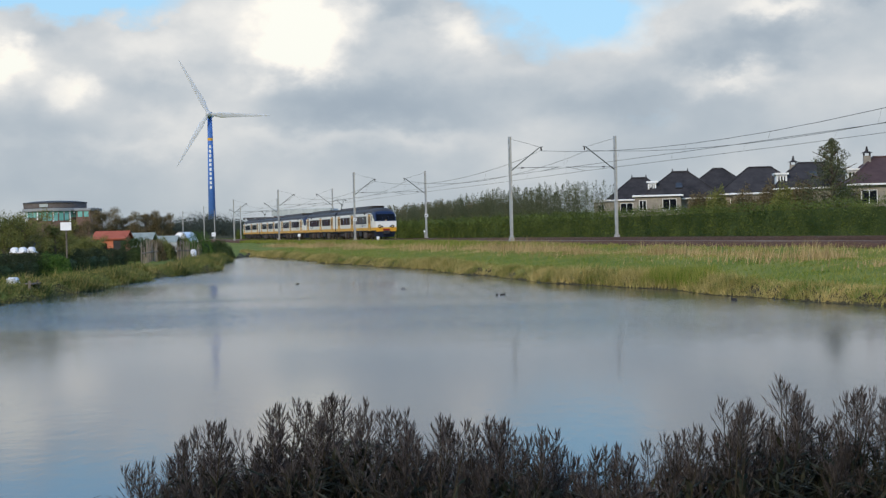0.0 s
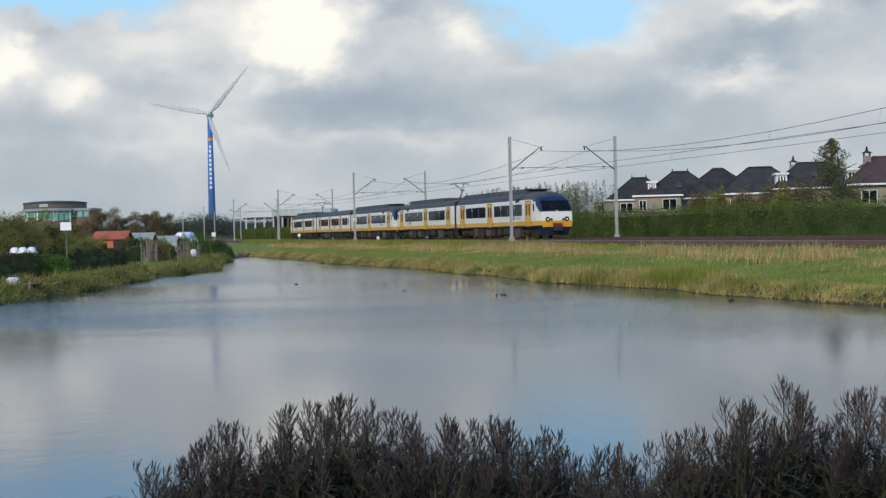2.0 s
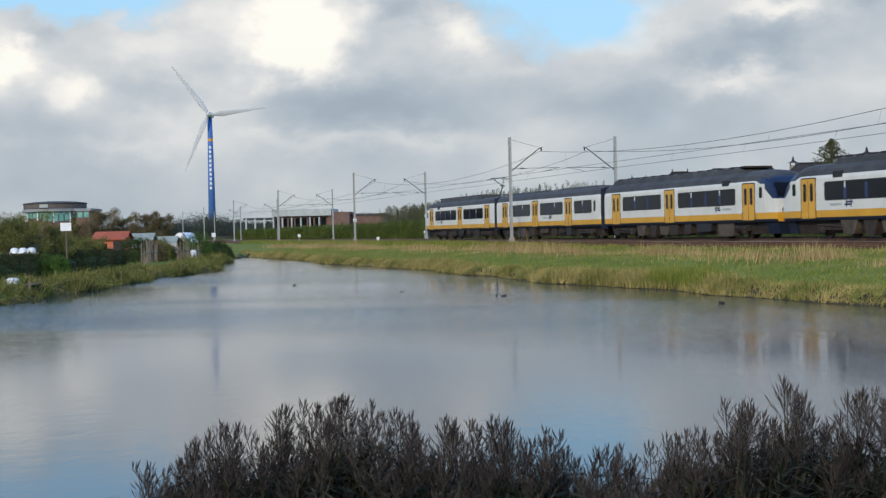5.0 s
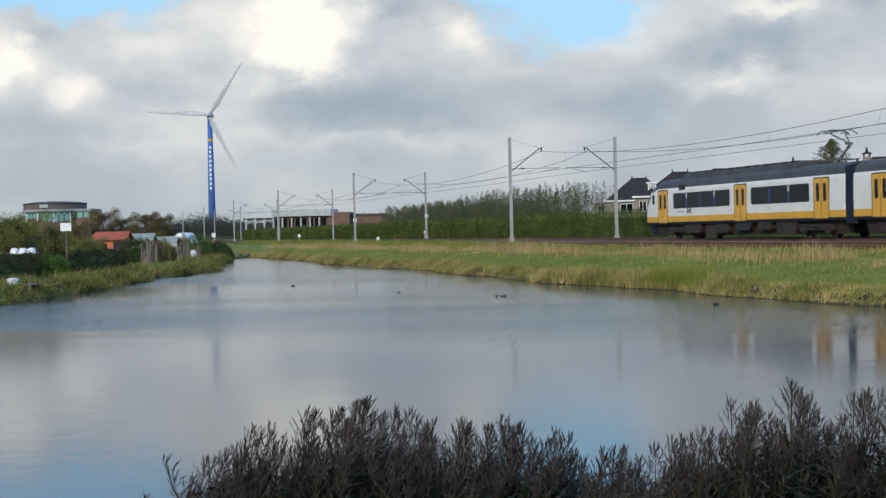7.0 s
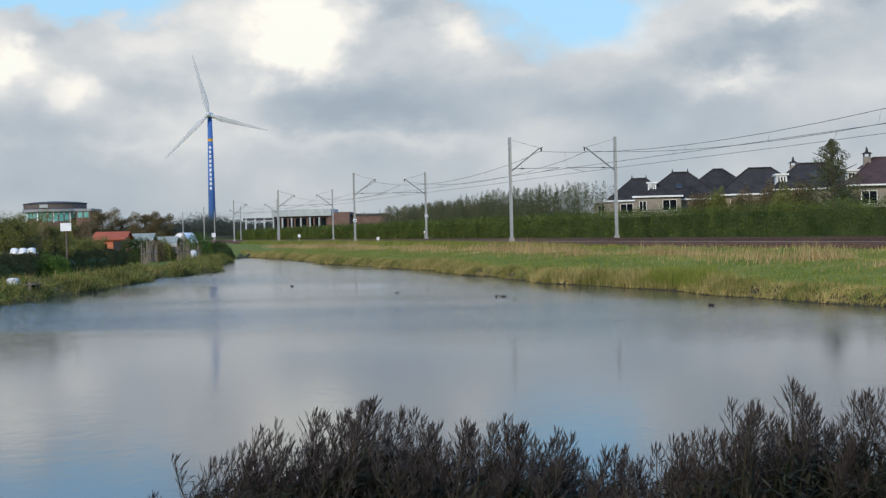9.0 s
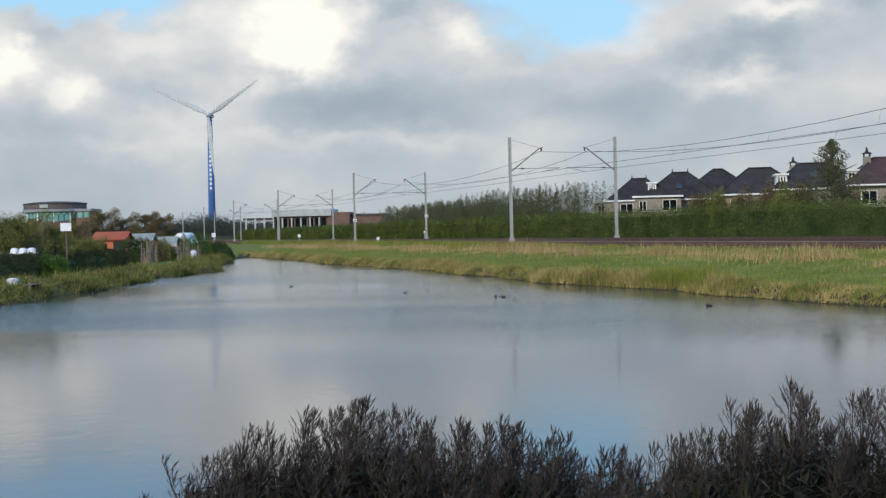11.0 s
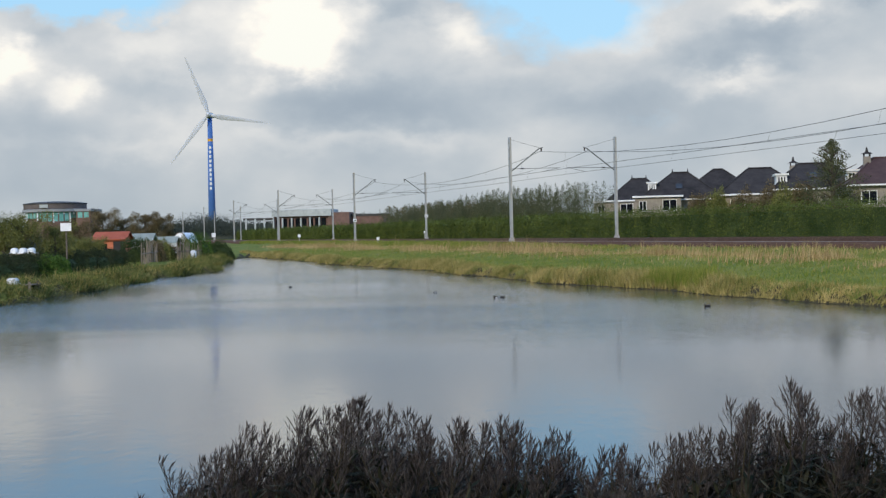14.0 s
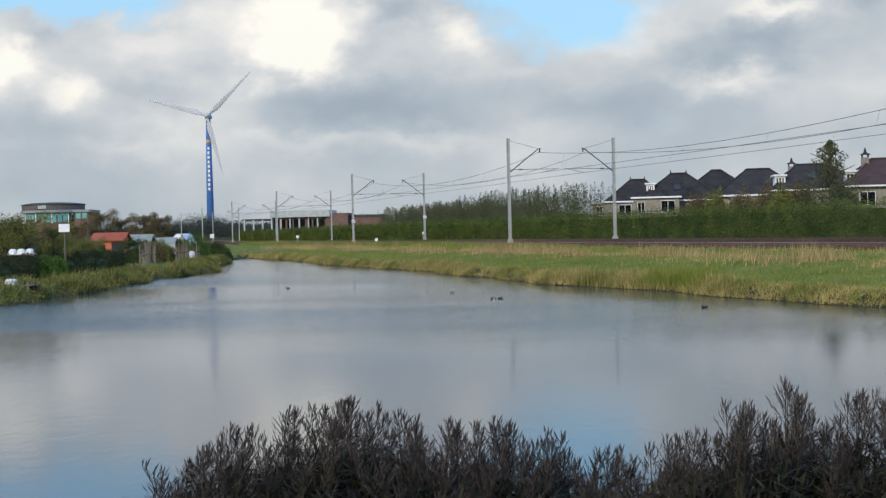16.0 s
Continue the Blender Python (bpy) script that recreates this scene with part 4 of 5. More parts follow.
# ---- far distance ----
def far_woods():
    rng = np.random.default_rng(21)
    pts = []
    for _ in range(760):
        x, y = rng.uniform(-300, 60), rng.uniform(640, 740)
        h = rng.uniform(8, 14) * (0.75 + 0.25 * math.sin(x * 0.06) * math.sin(x * 0.023 + 1))
        h *= 0.78 + 0.52 * smooth((x + 124) / 14)
        k = 420
        g = unit_vectors(rng, k) * (1.75 * rng.uniform(0, 1, (k, 1)) ** 0.55) * np.array([h * 0.26, h * 0.26, h * 0.2]) + np.array([x, y, h * 0.62])
        pts.append(g)
    p = np.concatenate(pts)
    p = p[p[:, 2] > 0.6]
    leaf_thing("far_woods", leaves("far_woods", p, 0.3, "far_leaf", rng, 0.2), "hazy dark band of distant woods", "woods", "stuff")
    m = Mesh("backdrop")
    xs = np.arange(-430, 131, 8.0)
    front = [(x, 700, 0.3) for x in xs]
    tops = [(x, 705, 7.0 + 1.2 * math.sin(x * 0.06)) for x in xs]
    n = len(xs)
    back = [(x, 760, 0.3) for x in xs]
    m.add(front + tops + back, [(i, i + 1, n + i + 1, n + i) for i in range(n - 1)] + [(n + i, n + i + 1, 2 * n + i + 1, 2 * n + i) for i in range(n - 1)])
    tagged(m.link("backdrop"), "dim undergrowth under the distant woods", "backdrop", kind="structure")


def school():
    """Long low building of brick with a pale storey, beyond the hedge."""
    th = thing("school_building", pose(-47.5, 420, 0.8, 0, 0, -4), "low flat-roofed brown brick building with pale window front", "building")
    b = Mesh("redbrick")
    b.box((15.5, 0, 0), (21.5, 14, 7.6))
    b.box((21.5, 3, 0), (31, 14, 6.4))
    b.box((0, 0.6, 0), (15.5, 14, 6.7))
    b.link("wall", th)
    r = Mesh("corrugated")
    r.box((-0.4, -0.6, 6.7), (16.5, 14, 8.6), 0, 0.1)
    r.link("roof_storey", th, "pale grey sheet-clad upper storey")
    f = Mesh("roof_grey")
    f.box((21.4, 2.7, 6.4), (31.3, 14.2, 7.0))
    f.link("roof_edge", th, "dark roof edge")
    p = Mesh("roof_grey")
    p.box((-9, 2, 5.9), (0, 12, 6.5))
    p.link("canopy_roof", th)
    for k in range(9):
        c = Mesh("corrugated")
        x = -8.0 + k * 2.6
        c.box((x, -0.4, 0), (x + 0.4, 0.1, 6.3))
        c.link("column", th, "pale grey column")
    for k in range(8):
        g = Mesh("glass")
        x = 0.6 + k * 1.85
        g.box((x, 0.5, 1.0), (x + 1.3, 0.64, 6.1))
        g.link("window", th)


def round_hall():
    th = thing("round_hall", pose(-100.5, 388, 0.5), "round brick hall with teal glass under a curved roof rim", "building")
    R = 8.0

    def ring(r, z, n=40):
        return [(r * math.cos(2 * math.pi * k / n), r * math.sin(2 * math.pi * k / n), z) for k in range(n)]
    w = Mesh("redbrick")
    w.loft([ring(R * 0.92, 0), ring(R * 0.92, 8.6)])
    w.link("wall", th)
    r = Mesh("hall_roof")
    r.loft([ring(R * 0.95, 9.9), ring(R, 10.0), ring(R, 11.1), ring(R * 0.98, 11.15)])
    r.link("roof_rim", th, "brown curved roof rim")
    r = Mesh("roof_grey")
    r.loft([ring(R * 1.02, 11.15), ring(R * 1.02, 11.4), ring(R * 0.7, 11.75), ring(R * 0.3, 11.9)])
    r.link("roof", th, "dark shallow roof")
    g = Mesh("grey_panel")
    g.loft([ring(R * 1.03, 9.1), ring(R * 1.04, 9.15), ring(R * 1.04, 9.85), ring(R * 1.0, 9.9)])
    g.box((6.5, -6.6, 9.1), (10.9, 5.5, 9.75), 0, 0.1)
    g.link("cornice", th, "pale grey slab under the roof rim")
    for k in range(16):
        a0 = math.pi * (1.02 + 0.96 * k / 16)
        a1 = a0 + math.pi * 0.045
        p = Mesh("teal_glass")
        rr = R * 0.925
        q = [(rr * math.cos(a), rr * math.sin(a)) for a in (a0, a1)]
        z0, z1 = (6.7, 9.05) if 7 <= k <= 11 else (7.5, 9.0)
        o = [(x * 1.012, y * 1.012) for x, y in q]
        p.loft([[(q[0][0], q[0][1], z0), (q[1][0], q[1][1], z0), (q[1][0], q[1][1], z1), (q[0][0], q[0][1], z1)],
                [(o[0][0], o[0][1], z0), (o[1][0], o[1][1], z0), (o[1][0], o[1][1], z1), (o[0][0], o[0][1], z1)]])
        p.link("window", th, "teal glass pane")
        if k % 3 == 0:
            c = Mesh("plastic_white")
            c.tube([(o[0][0] * 1.01, o[0][1] * 1.01, 6.4), (o[0][0] * 1.01, o[0][1] * 1.01, 9.1)], 0.16, 8)
            c.link("column", th, "slim white column")
    s = Mesh("corrugated")
    s.box((-1.9, -R * 1.03, 10.15), (0.2, -R * 0.95, 11.0))
    s.link("sign_panel", th, "pale sign panel")
    b = Mesh("redbrick")
    b.box((6.9, -6.2, 0), (10.5, 5, 9.1))
    b.link("annex", th, "brick annex wall")
    for k in range(2):
        p = Mesh("teal_glass")
        p.box((7.3 + k * 1.6, -6.32, 7.5), (8.5 + k * 1.6, -6.17, 8.9))
        p.link("window", th, "teal glass pane")


far_woods()
school()
round_hall()


# ---- houses behind the hedge ----
def hip_roof(w, d, z0, z1, ridge, over=0.45):
    a, b = w / 2 + over, d / 2 + over
    r = ridge / 2
    p = [(-a, -b, z0), (a, -b, z0), (a, b, z0), (-a, b, z0), (-a, -b, z0 + 0.18), (a, -b, z0 + 0.18), (a, b, z0 + 0.18), (-a, b, z0 + 0.18), (-r, 0, z1), (r, 0, z1)]
    f = [(3, 2, 1, 0), (0, 1, 5, 4), (1, 2, 6, 5), (2, 3, 7, 6), (3, 0, 4, 7), (4, 5, 9, 8), (5, 6, 9), (6, 7, 8, 9), (7, 4, 8)]
    return p, f


def house_window(th, x, y, z, w, h):
    f = Mesh("white_trim")
    for x0, x1, z0, z1 in ((x, x + w, z, z + 0.06), (x, x + w, z + h - 0.06, z + h), (x, x + 0.06, z + 0.06, z + h - 0.06), (x + w - 0.06, x + w, z + 0.06, z + h - 0.06), (x + w / 2 - 0.03, x + w / 2 + 0.03, z + 0.06, z + h - 0.06)):
        f.box((x0, y - 0.07, z0), (x1, y + 0.02, z1))
    fo = f.link("window", th, "white window frame")
    g = Mesh("glass")
    g.box((x + 0.06, y - 0.03, z + 0.06), (x + w - 0.06, y + 0.015, z + h - 0.06))
    g.link("pane", fo, "dark glass")


def house(at, w, d, eave, ridge, ridge_len, roof, ext=None, dormer=None, chimney=None, skylight=None, turrets=True):
    colour = "dark grey" if roof == "slate" else "dark red-brown"
    th = thing("house", at, "sand-brick house with " + colour + " tiled hip roof behind the hedge", "house", "houses behind the hedge")
    b = Mesh("brick")
    b.box((-w / 2, -d / 2, 0), (w / 2, d / 2, eave))
    b.link("wall", th)
    r = Mesh(roof)
    r.add(*hip_roof(w, d, eave, ridge, ridge_len))
    ro = r.link("roof", th)
    # tile courses as low ribs along the front slope, and capped hips
    c = Mesh(roof)
    for s in (-1, 1):
        for e in (-1, 1):
            c.tube([(s * ridge_len / 2, 0, ridge), (s * (w / 2 + 0.45), e * (d / 2 + 0.45), eave + 0.18)], 0.11, 6)
    c.tube([(-ridge_len / 2, 0, ridge + 0.02), (ridge_len / 2, 0, ridge + 0.02)], 0.13, 6)
    if turrets:
        for s in (-1, 1):
            c.tube([(s * ridge_len / 2, 0, ridge), (s * ridge_len / 2, 0, ridge + 0.5)], [0.12, 0.02], 6)
    c.link("ridge_tiles", ro)
    g = Mesh("white_trim")
    a, q = w / 2 + 0.5, d / 2 + 0.5
    g.box((-a, -q - 0.08, eave - 0.02), (a, -q + 0.1, eave + 0.15))
    g.link("gutter", th, "white gutter board")
    for k in range(2):
        house_window(th, -w / 2 + 1.0 + k * (w - 3.6), -d / 2, eave - 1.9, 1.6, 1.4)
    if ext:
        x0, x1, y0, z = ext
        e = Mesh("brick")
        e.box((x0, y0, 0), (x1, -d / 2 + 0.3, z - 0.3))
        e.link("extension", th)
        f = Mesh("white_trim")
        f.box((x0 - 0.3, y0 - 0.35, z - 0.2), (x1 + 0.3, -d / 2 + 0.2, z), 0, 0.05)
        f.link("flat_roof", th, "flat roof with white fascia")
        house_window(th, x0 + 0.5, y0, z - 1.9, 0.9, 1.3)
        house_window(th, x1 - 2.2, y0, z - 1.9, 1.7, 1.4)
    if dormer:
        x, y, z, dw, dh, dd = dormer
        e = Mesh("white_trim")
        e.box((x + 0.05, y, z), (x + dw - 0.05, y + dd, z + dh - 0.15))
        eo = e.link("dormer", th, "dormer with white window front")
        f = Mesh("white_trim")
        f.box((x - 0.2, y - 0.25, z + dh - 0.15), (x + dw + 0.2, y + dd + 0.2, z + dh + 0.05))
        f.link("dormer_roof", eo)
        for k in range(4):
            f = Mesh("white_trim")
            xx = x + k * (dw - 0.14) / 3
            f.box((xx, y - 0.06, z), (xx + 0.14, y + 0.01, z + dh - 0.15))
            f.link("dormer_post", eo)
        for k in range(3):
            f = Mesh("glass")
            xx = x + 0.2 + k * (dw - 0.26) / 3
            f.box((xx, y - 0.03, z + 0.3), (xx + (dw - 0.26) / 3 - 0.14, y - 0.004, z + dh - 0.35))
            f.link("dormer_pane", eo)
    if chimney:
        x, y, z0, z1 = chimney
        f = Mesh("brick")
        f.box((x - 0.38, y - 0.38, z0), (x + 0.38, y + 0.38, z1), 0, 0.06)
        fo = f.link("chimney", th)
        f = Mesh("slate")
        for k in (-1, 1):
            f.box((x + k * 0.3 - 0.05, y - 0.3, z1), (x + k * 0.3 + 0.05, y + 0.3, z1 + 0.3))
        f.loft([[(x - 0.55, y - 0.5, z1 + 0.3), (x + 0.55, y - 0.5, z1 + 0.3), (x + 0.55, y + 0.5, z1 + 0.3), (x - 0.55, y + 0.5, z1 + 0.3)],
                [(x - 0.16, y - 0.16, z1 + 0.5), (x + 0.16, y - 0.16, z1 + 0.5), (x + 0.16, y + 0.16, z1 + 0.5), (x - 0.16, y + 0.16, z1 + 0.5)],
                [(x - 0.05, y - 0.05, z1 + 1.0), (x + 0.05, y - 0.05, z1 + 1.0), (x + 0.05, y + 0.05, z1 + 1.0), (x - 0.05, y + 0.05, z1 + 1.0)]])
        f.link("chimney_cap", fo, "dark pointed chimney cap")
    if skylight:
        x, t = skylight
        y, z = -(d / 2 + 0.45) * (1 - t), eave + 0.18 + (ridge - eave - 0.18) * t
        sl = math.atan2(ridge - eave - 0.18, d / 2 + 0.45)
        f = Mesh("rubber", "roof_glass")
        f.box((-0.45, -0.6, 0.0), (0.45, 0.6, 0.10), 0)
        f.box((-0.38, -0.52, 0.10), (0.38, 0.52, 0.12), 1)
        f.link("skylight", th, at=pose(x, y, z, math.degrees(sl), 0, 0))
    return th


def build_houses():
    z = 0.9
    house(pose(27.0, 204, z, 0, 0, -8), 8.2, 8.0, 4.6, 7.9, 1.9, "slate", ext=(-6.0, -0.3, -5.6, 4.95))
    house(pose(29.9, 187, z, 0, 0, -8), 9.6, 9.0, 4.5, 8.0, 1.9, "slate", ext=(-5.6, -0.1, -7.6, 5.05), dormer=(-4.0, -3.0, 5.5, 1.0, 1.3, 2.8), skylight=(-0.2, 0.45))
    house(pose(37.6, 203, z, 0, 0, -8), 10.4, 9.5, 5.0, 8.9, 1.3, "slate", turrets=False, skylight=(-4.0, 0.3))
    house(pose(38.6, 181, z, 0, 0, -8), 9.6, 9.0, 4.8, 8.1, 2.7, "slate", turrets=False, ext=(-3.6, 3.4, -6.2, 4.95), skylight=(2.2, 0.5))
    house(pose(42.0, 168, z, 0, 0, -8), 9.2, 9.0, 5.0, 8.0, 3.6, "slate", turrets=False, dormer=(-4.5, -3.6, 5.2, 1.15, 1.6, 3.2), chimney=(-2.3, 0.4, 6.2, 7.85), skylight=(-0.4, 0.5))
    house(pose(48.3, 157, z, 0, 0, -8), 11.4, 9.5, 5.0, 8.0, 5.6, "redtile", turrets=False, chimney=(-3.5, -0.6, 6.0, 8.15), dormer=(-5.6, -1.0, 5.6, 1.3, 1.2, 2.0))
    house(pose(62.0, 150, z, 0, 0, -8), 11.4, 9.5, 5.0, 8.0, 5.6, "redtile", turrets=False)


build_houses()

# planting between the hedge and the houses
tree(pose(35.6, 136, 0.8), 9.0, 9.4, "conifer", "ragged dark green conifer behind the hedge", 5, 15000, 0.075, 0.06, conifer=True)
tree_belt("young_trees", (-262, -164), (56, 64), lambda a: 6.6 - 0.8 * smooth((-185 - a) / 60), "leaf_grey", "dense belt of slender grey-green young trees", 8, 1000, 0.052)
tree_belt("autumn_trees", (-280, -215), (60, 70), lambda a: 6.2, "leaf_autumn", "reddish-brown autumn trees behind the hedge", 9, 300, 0.06)
for k, (x, y, w, h, mt) in enumerate(((27.6, 160, 3.4, 4.7, "leaf_autumn"), (29.2, 158, 3.0, 5.1, "leaf_olive"), (31.2, 154, 3.8, 4.9, "leaf_autumn"),
                                      (33.0, 150, 3.8, 5.2, "leaf_autumn"), (32.2, 140, 3.6, 4.9, "leaf_olive"), (33.6, 139, 3.2, 5.1, "leaf_autumn"), (37.6, 139, 4.0, 4.6, "leaf_olive"))):
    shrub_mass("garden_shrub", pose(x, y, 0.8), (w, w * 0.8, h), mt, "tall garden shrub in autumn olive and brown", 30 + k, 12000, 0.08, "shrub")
# ---- allotment gardens on the left shore ----
def gable(m, w, d, z0, z1, over, slot=0, t=0.08):
    """A thick gable roof, ridge along x."""
    for s in (-1, 1):
        lo = [(-w / 2 - over, s * (d / 2 + over), z0 - over * (z1 - z0) / (d / 2)), (w / 2 + over, s * (d / 2 + over), z0 - over * (z1 - z0) / (d / 2)), (w / 2 + over, 0, z1), (-w / 2 - over, 0, z1)]
        hi = [(x, y, z + t) for x, y, z in lo]
        if s > 0:
            lo, hi = lo[::-1], hi[::-1]
        m.loft([lo, hi], slot)


def shed(at, w, d, h, ridge, wall, roof, label):
    th = thing("garden_shed", at, label, "shed", "garden sheds")
    b = Mesh(wall)
    b.box((-w / 2, -d / 2, -0.3), (w / 2, d / 2, h))
    for s in (-1, 1):
        x0, x1 = sorted((s * w / 2, s * (w / 2 - 0.05)))
        b.loft([[(x0, -d / 2, h), (x0, d / 2, h), (x0, 0, ridge)], [(x1, -d / 2, h), (x1, d / 2, h), (x1, 0, ridge)]])
    b.link("wall", th)
    r = Mesh(roof)
    gable(r, w, d, h, ridge, 0.18)
    r.link("roof", th)
    p = Mesh("rubber")
    p.box((w * 0.12, -d / 2 - 0.03, 0.1), (w * 0.12 + 0.75, -d / 2 - 0.003, h - 0.15))
    p.link("door", th)
    g = Mesh("glass")
    g.box((-w * 0.35, -d / 2 - 0.03, h * 0.45), (-w * 0.08, -d / 2 - 0.003, h * 0.8))
    g.link("window", th)


def greenhouse(at, w, d, h, ridge, label, roof="corrugated"):
    th = thing("greenhouse", at, label, "greenhouse")
    f = Mesh("plastic_white")
    for x in np.linspace(-w / 2, w / 2, 6):
        for y in (-d / 2, d / 2):
            f.tube([(x, y, -0.2), (x, y, h)], 0.03, 5)
        f.tube([(x, -d / 2, h), (x, 0, ridge), (x, d / 2, h)], 0.03, 5)
    f.link("frame", th, "white glazing bars")
    r = Mesh(roof)
    gable(r, w, d, h, ridge, 0.05, t=0.03)
    r.link("roof", th)
    k = 0
    xs = np.linspace(-w / 2, w / 2, 6)
    for x0, x1 in zip(xs[:-1], xs[1:]):
        p = Mesh("corrugated")
        p.box((x0 + 0.04, -d / 2 - 0.01, 0.0), (x1 - 0.04, -d / 2 + 0.01, h - 0.03))
        p.link("pane", th, "cloudy pane")


def picket_fence(x0, y0, x1, y1, count, seed):
    rng = random.Random(seed)
    th = thing("stake_fence", Matrix.Identity(4), "ragged fence of pale weathered stakes by the shore", "fence", "garden fences")
    for k in range(count):
        t = k / (count - 1)
        x, y = x0 + (x1 - x0) * t + rng.uniform(-0.05, 0.05), y0 + (y1 - y0) * t
        z = ground_z(x, y)
        h = rng.uniform(0.7, 1.5)
        s = Mesh("wood")
        s.tube([(x, y, z - 0.2), (x + rng.uniform(-0.08, 0.08), y, z + h)], [0.024, 0.018], 5)
        s.link("stake", th)
    r = Mesh("wood")
    r.tube([(x0, y0, ground_z(x0, y0) + 0.7), (x1, y1, ground_z(x1, y1) + 0.7)], 0.035, 5)
    r.link("rail", th)


def gz(x, y):
    return pose(x, y, ground_z(x, y))


shed(pose(-23.2, 105, 0.6), 2.1, 2.2, 1.62, 2.08, "orange", "orange_roof", "small orange-red wooden garden shed with orange roof")
shed(pose(-21.4, 76, 0.6, 0, 0, 20), 1.6, 1.8, 1.2, 1.75, "wood", "roof_grey", "small weathered dark wooden lean-to shed")
greenhouse(pose(-23.6, 117, 0.6), 2.1, 2.6, 1.40, 2.0, "small greenhouse with grey-green sheet roof", "green_sheet")
greenhouse(pose(-22.9, 124, 0.6), 1.9, 2.4, 1.2, 1.72, "low greenhouse with grey roof and white bars", "green_sheet")


def tunnel(at, w, r):
    th = thing("poly_tunnel", at, "pale plastic-covered growing tunnel", "tunnel")
    m = Mesh("plastic_white")
    m.smooth = True
    rings = []
    for x in np.linspace(-w / 2, w / 2, 8):
        rings.append([(x, r * math.cos(a), r * 2.4 * math.sin(a) + 0.03 * math.sin(x * 6)) for a in np.linspace(0, math.pi, 10)])
    m.loft(rings, 0)
    m.link("cover", th)
    h = Mesh("wood")
    for x in (-w / 2, w / 2):
        h.tube([(x, r * 1.01 * math.cos(a), r * 2.42 * math.sin(a)) for a in np.linspace(0, math.pi, 10)], 0.03, 5)
    h.link("hoop", th)


tunnel(pose(-22.6, 131, 0.5, 0, 0, 82), 3.0, 0.9)
picket_fence(-18.6, 92, -20.3, 108, 60, 1)
picket_fence(-19.4, 109, -19.6, 122, 70, 2)

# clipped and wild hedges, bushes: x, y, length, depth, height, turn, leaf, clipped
HEDGES = [(-18.6, 60.5, 5.0, 1.5, 1.05, 75, "leaf_shade", 1), (-19.0, 66.5, 6.5, 1.6, 1.05, 85, "leaf_shade", 1), (-19.2, 74.0, 7.0, 1.6, 1.05, 88, "leaf_shade", 1),
          (-19.4, 82.0, 7.0, 1.7, 1.1, 88, "leaf_shade", 1), (-19.9, 89.0, 5.0, 1.6, 0.92, 86, "leaf_shade", 1), (-20.4, 99.0, 1.7, 1.6, 1.5, 10, "leaf_dark", 1),
          (-18.0, 68.5, 1.9, 1.5, 1.05, 0, "leaf_bright", 0), (-19.9, 121.5, 2.5, 2.2, 2.15, 0, "leaf_bright", 0), (-20.2, 127.5, 1.7, 2.0, 1.3, 0, "leaf_dark", 0),
          (-19.9, 133.0, 2.4, 2.2, 1.65, 0, "leaf_dark", 0), (-20.8, 137.0, 2.2, 2.0, 1.3, 0, "leaf_dark", 0), (-23.6, 94.0, 2.0, 1.8, 1.2, 0, "leaf_olive", 0),
          (-21.2, 114.0, 2.4, 1.6, 1.2, 0, "leaf_autumn", 0), (-20.4, 104.5, 2.0, 1.6, 1.5, 0, "leaf_autumn", 0), (-24.0, 88.0, 3.0, 2.4, 1.4, 0, "leaf_olive", 0),
          (-26.0, 128.0, 5.0, 3.0, 1.6, 0, "leaf_dark", 0), (-21.2, 112.5, 1.8, 1.5, 1.6, 0, "leaf_olive", 0), (-21.7, 125.0, 1.6, 1.5, 1.75, 0, "leaf_olive", 0)]
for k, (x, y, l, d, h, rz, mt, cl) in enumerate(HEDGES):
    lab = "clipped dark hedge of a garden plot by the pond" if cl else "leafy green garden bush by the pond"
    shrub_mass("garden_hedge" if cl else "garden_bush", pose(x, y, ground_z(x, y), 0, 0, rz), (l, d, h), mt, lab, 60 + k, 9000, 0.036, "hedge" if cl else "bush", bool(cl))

# fruit trees over the gardens, larger trees behind
for k, (x, y, h, w, mt, lf, cnt) in enumerate(((-21.6, 73.5, 2.65, 2.6, "leaf_olive", 0.034, 12000), (-20.3, 72.5, 2.6, 2.5, "leaf_olive", 0.034, 11000), (-19.1, 73.5, 2.3, 2.0, "leaf_olive", 0.034, 7000),
                                               (-24.2, 84, 2.0, 2.2, "leaf_autumn", 0.04, 7000), (-20.2, 86, 1.45, 1.7, "leaf_olive", 0.036, 6000), (-26.6, 92, 2.2, 2.4, "leaf_autumn", 0.045, 6000),
                                               (-23.6, 96, 1.35, 2.0, "leaf_olive", 0.04, 5000))):
    tree(pose(x, y, ground_z(x, y)), h, w, mt, "low spreading fruit tree in an allotment garden", 90 + k, cnt, lf, 0.3)
tree(pose(-52.4, 230, 0.6), 5.7, 5.2, "leaf_autumn", "bare-topped autumn tree behind the gardens", 110, 14000, 0.075, 0.2)
tree(pose(-49.6, 232, 0.6), 4.7, 4.0, "leaf_autumn", "bare-topped autumn tree behind the gardens", 111, 9000, 0.075, 0.2)
tree(pose(-55.2, 226, 0.6), 3.9, 3.6, "leaf_autumn", "leafy brown tree behind the gardens", 112, 8000, 0.075, 0.2)
tree(pose(-39.8, 200, 0.6), 4.9, 3.8, "leaf_autumn", "round brown autumn tree behind the gardens", 113, 14000, 0.065, 0.08)
tree(pose(-38.0, 201, 0.6), 4.5, 3.6, "leaf_autumn", "round brown autumn tree behind the gardens", 114, 12000, 0.065, 0.08)
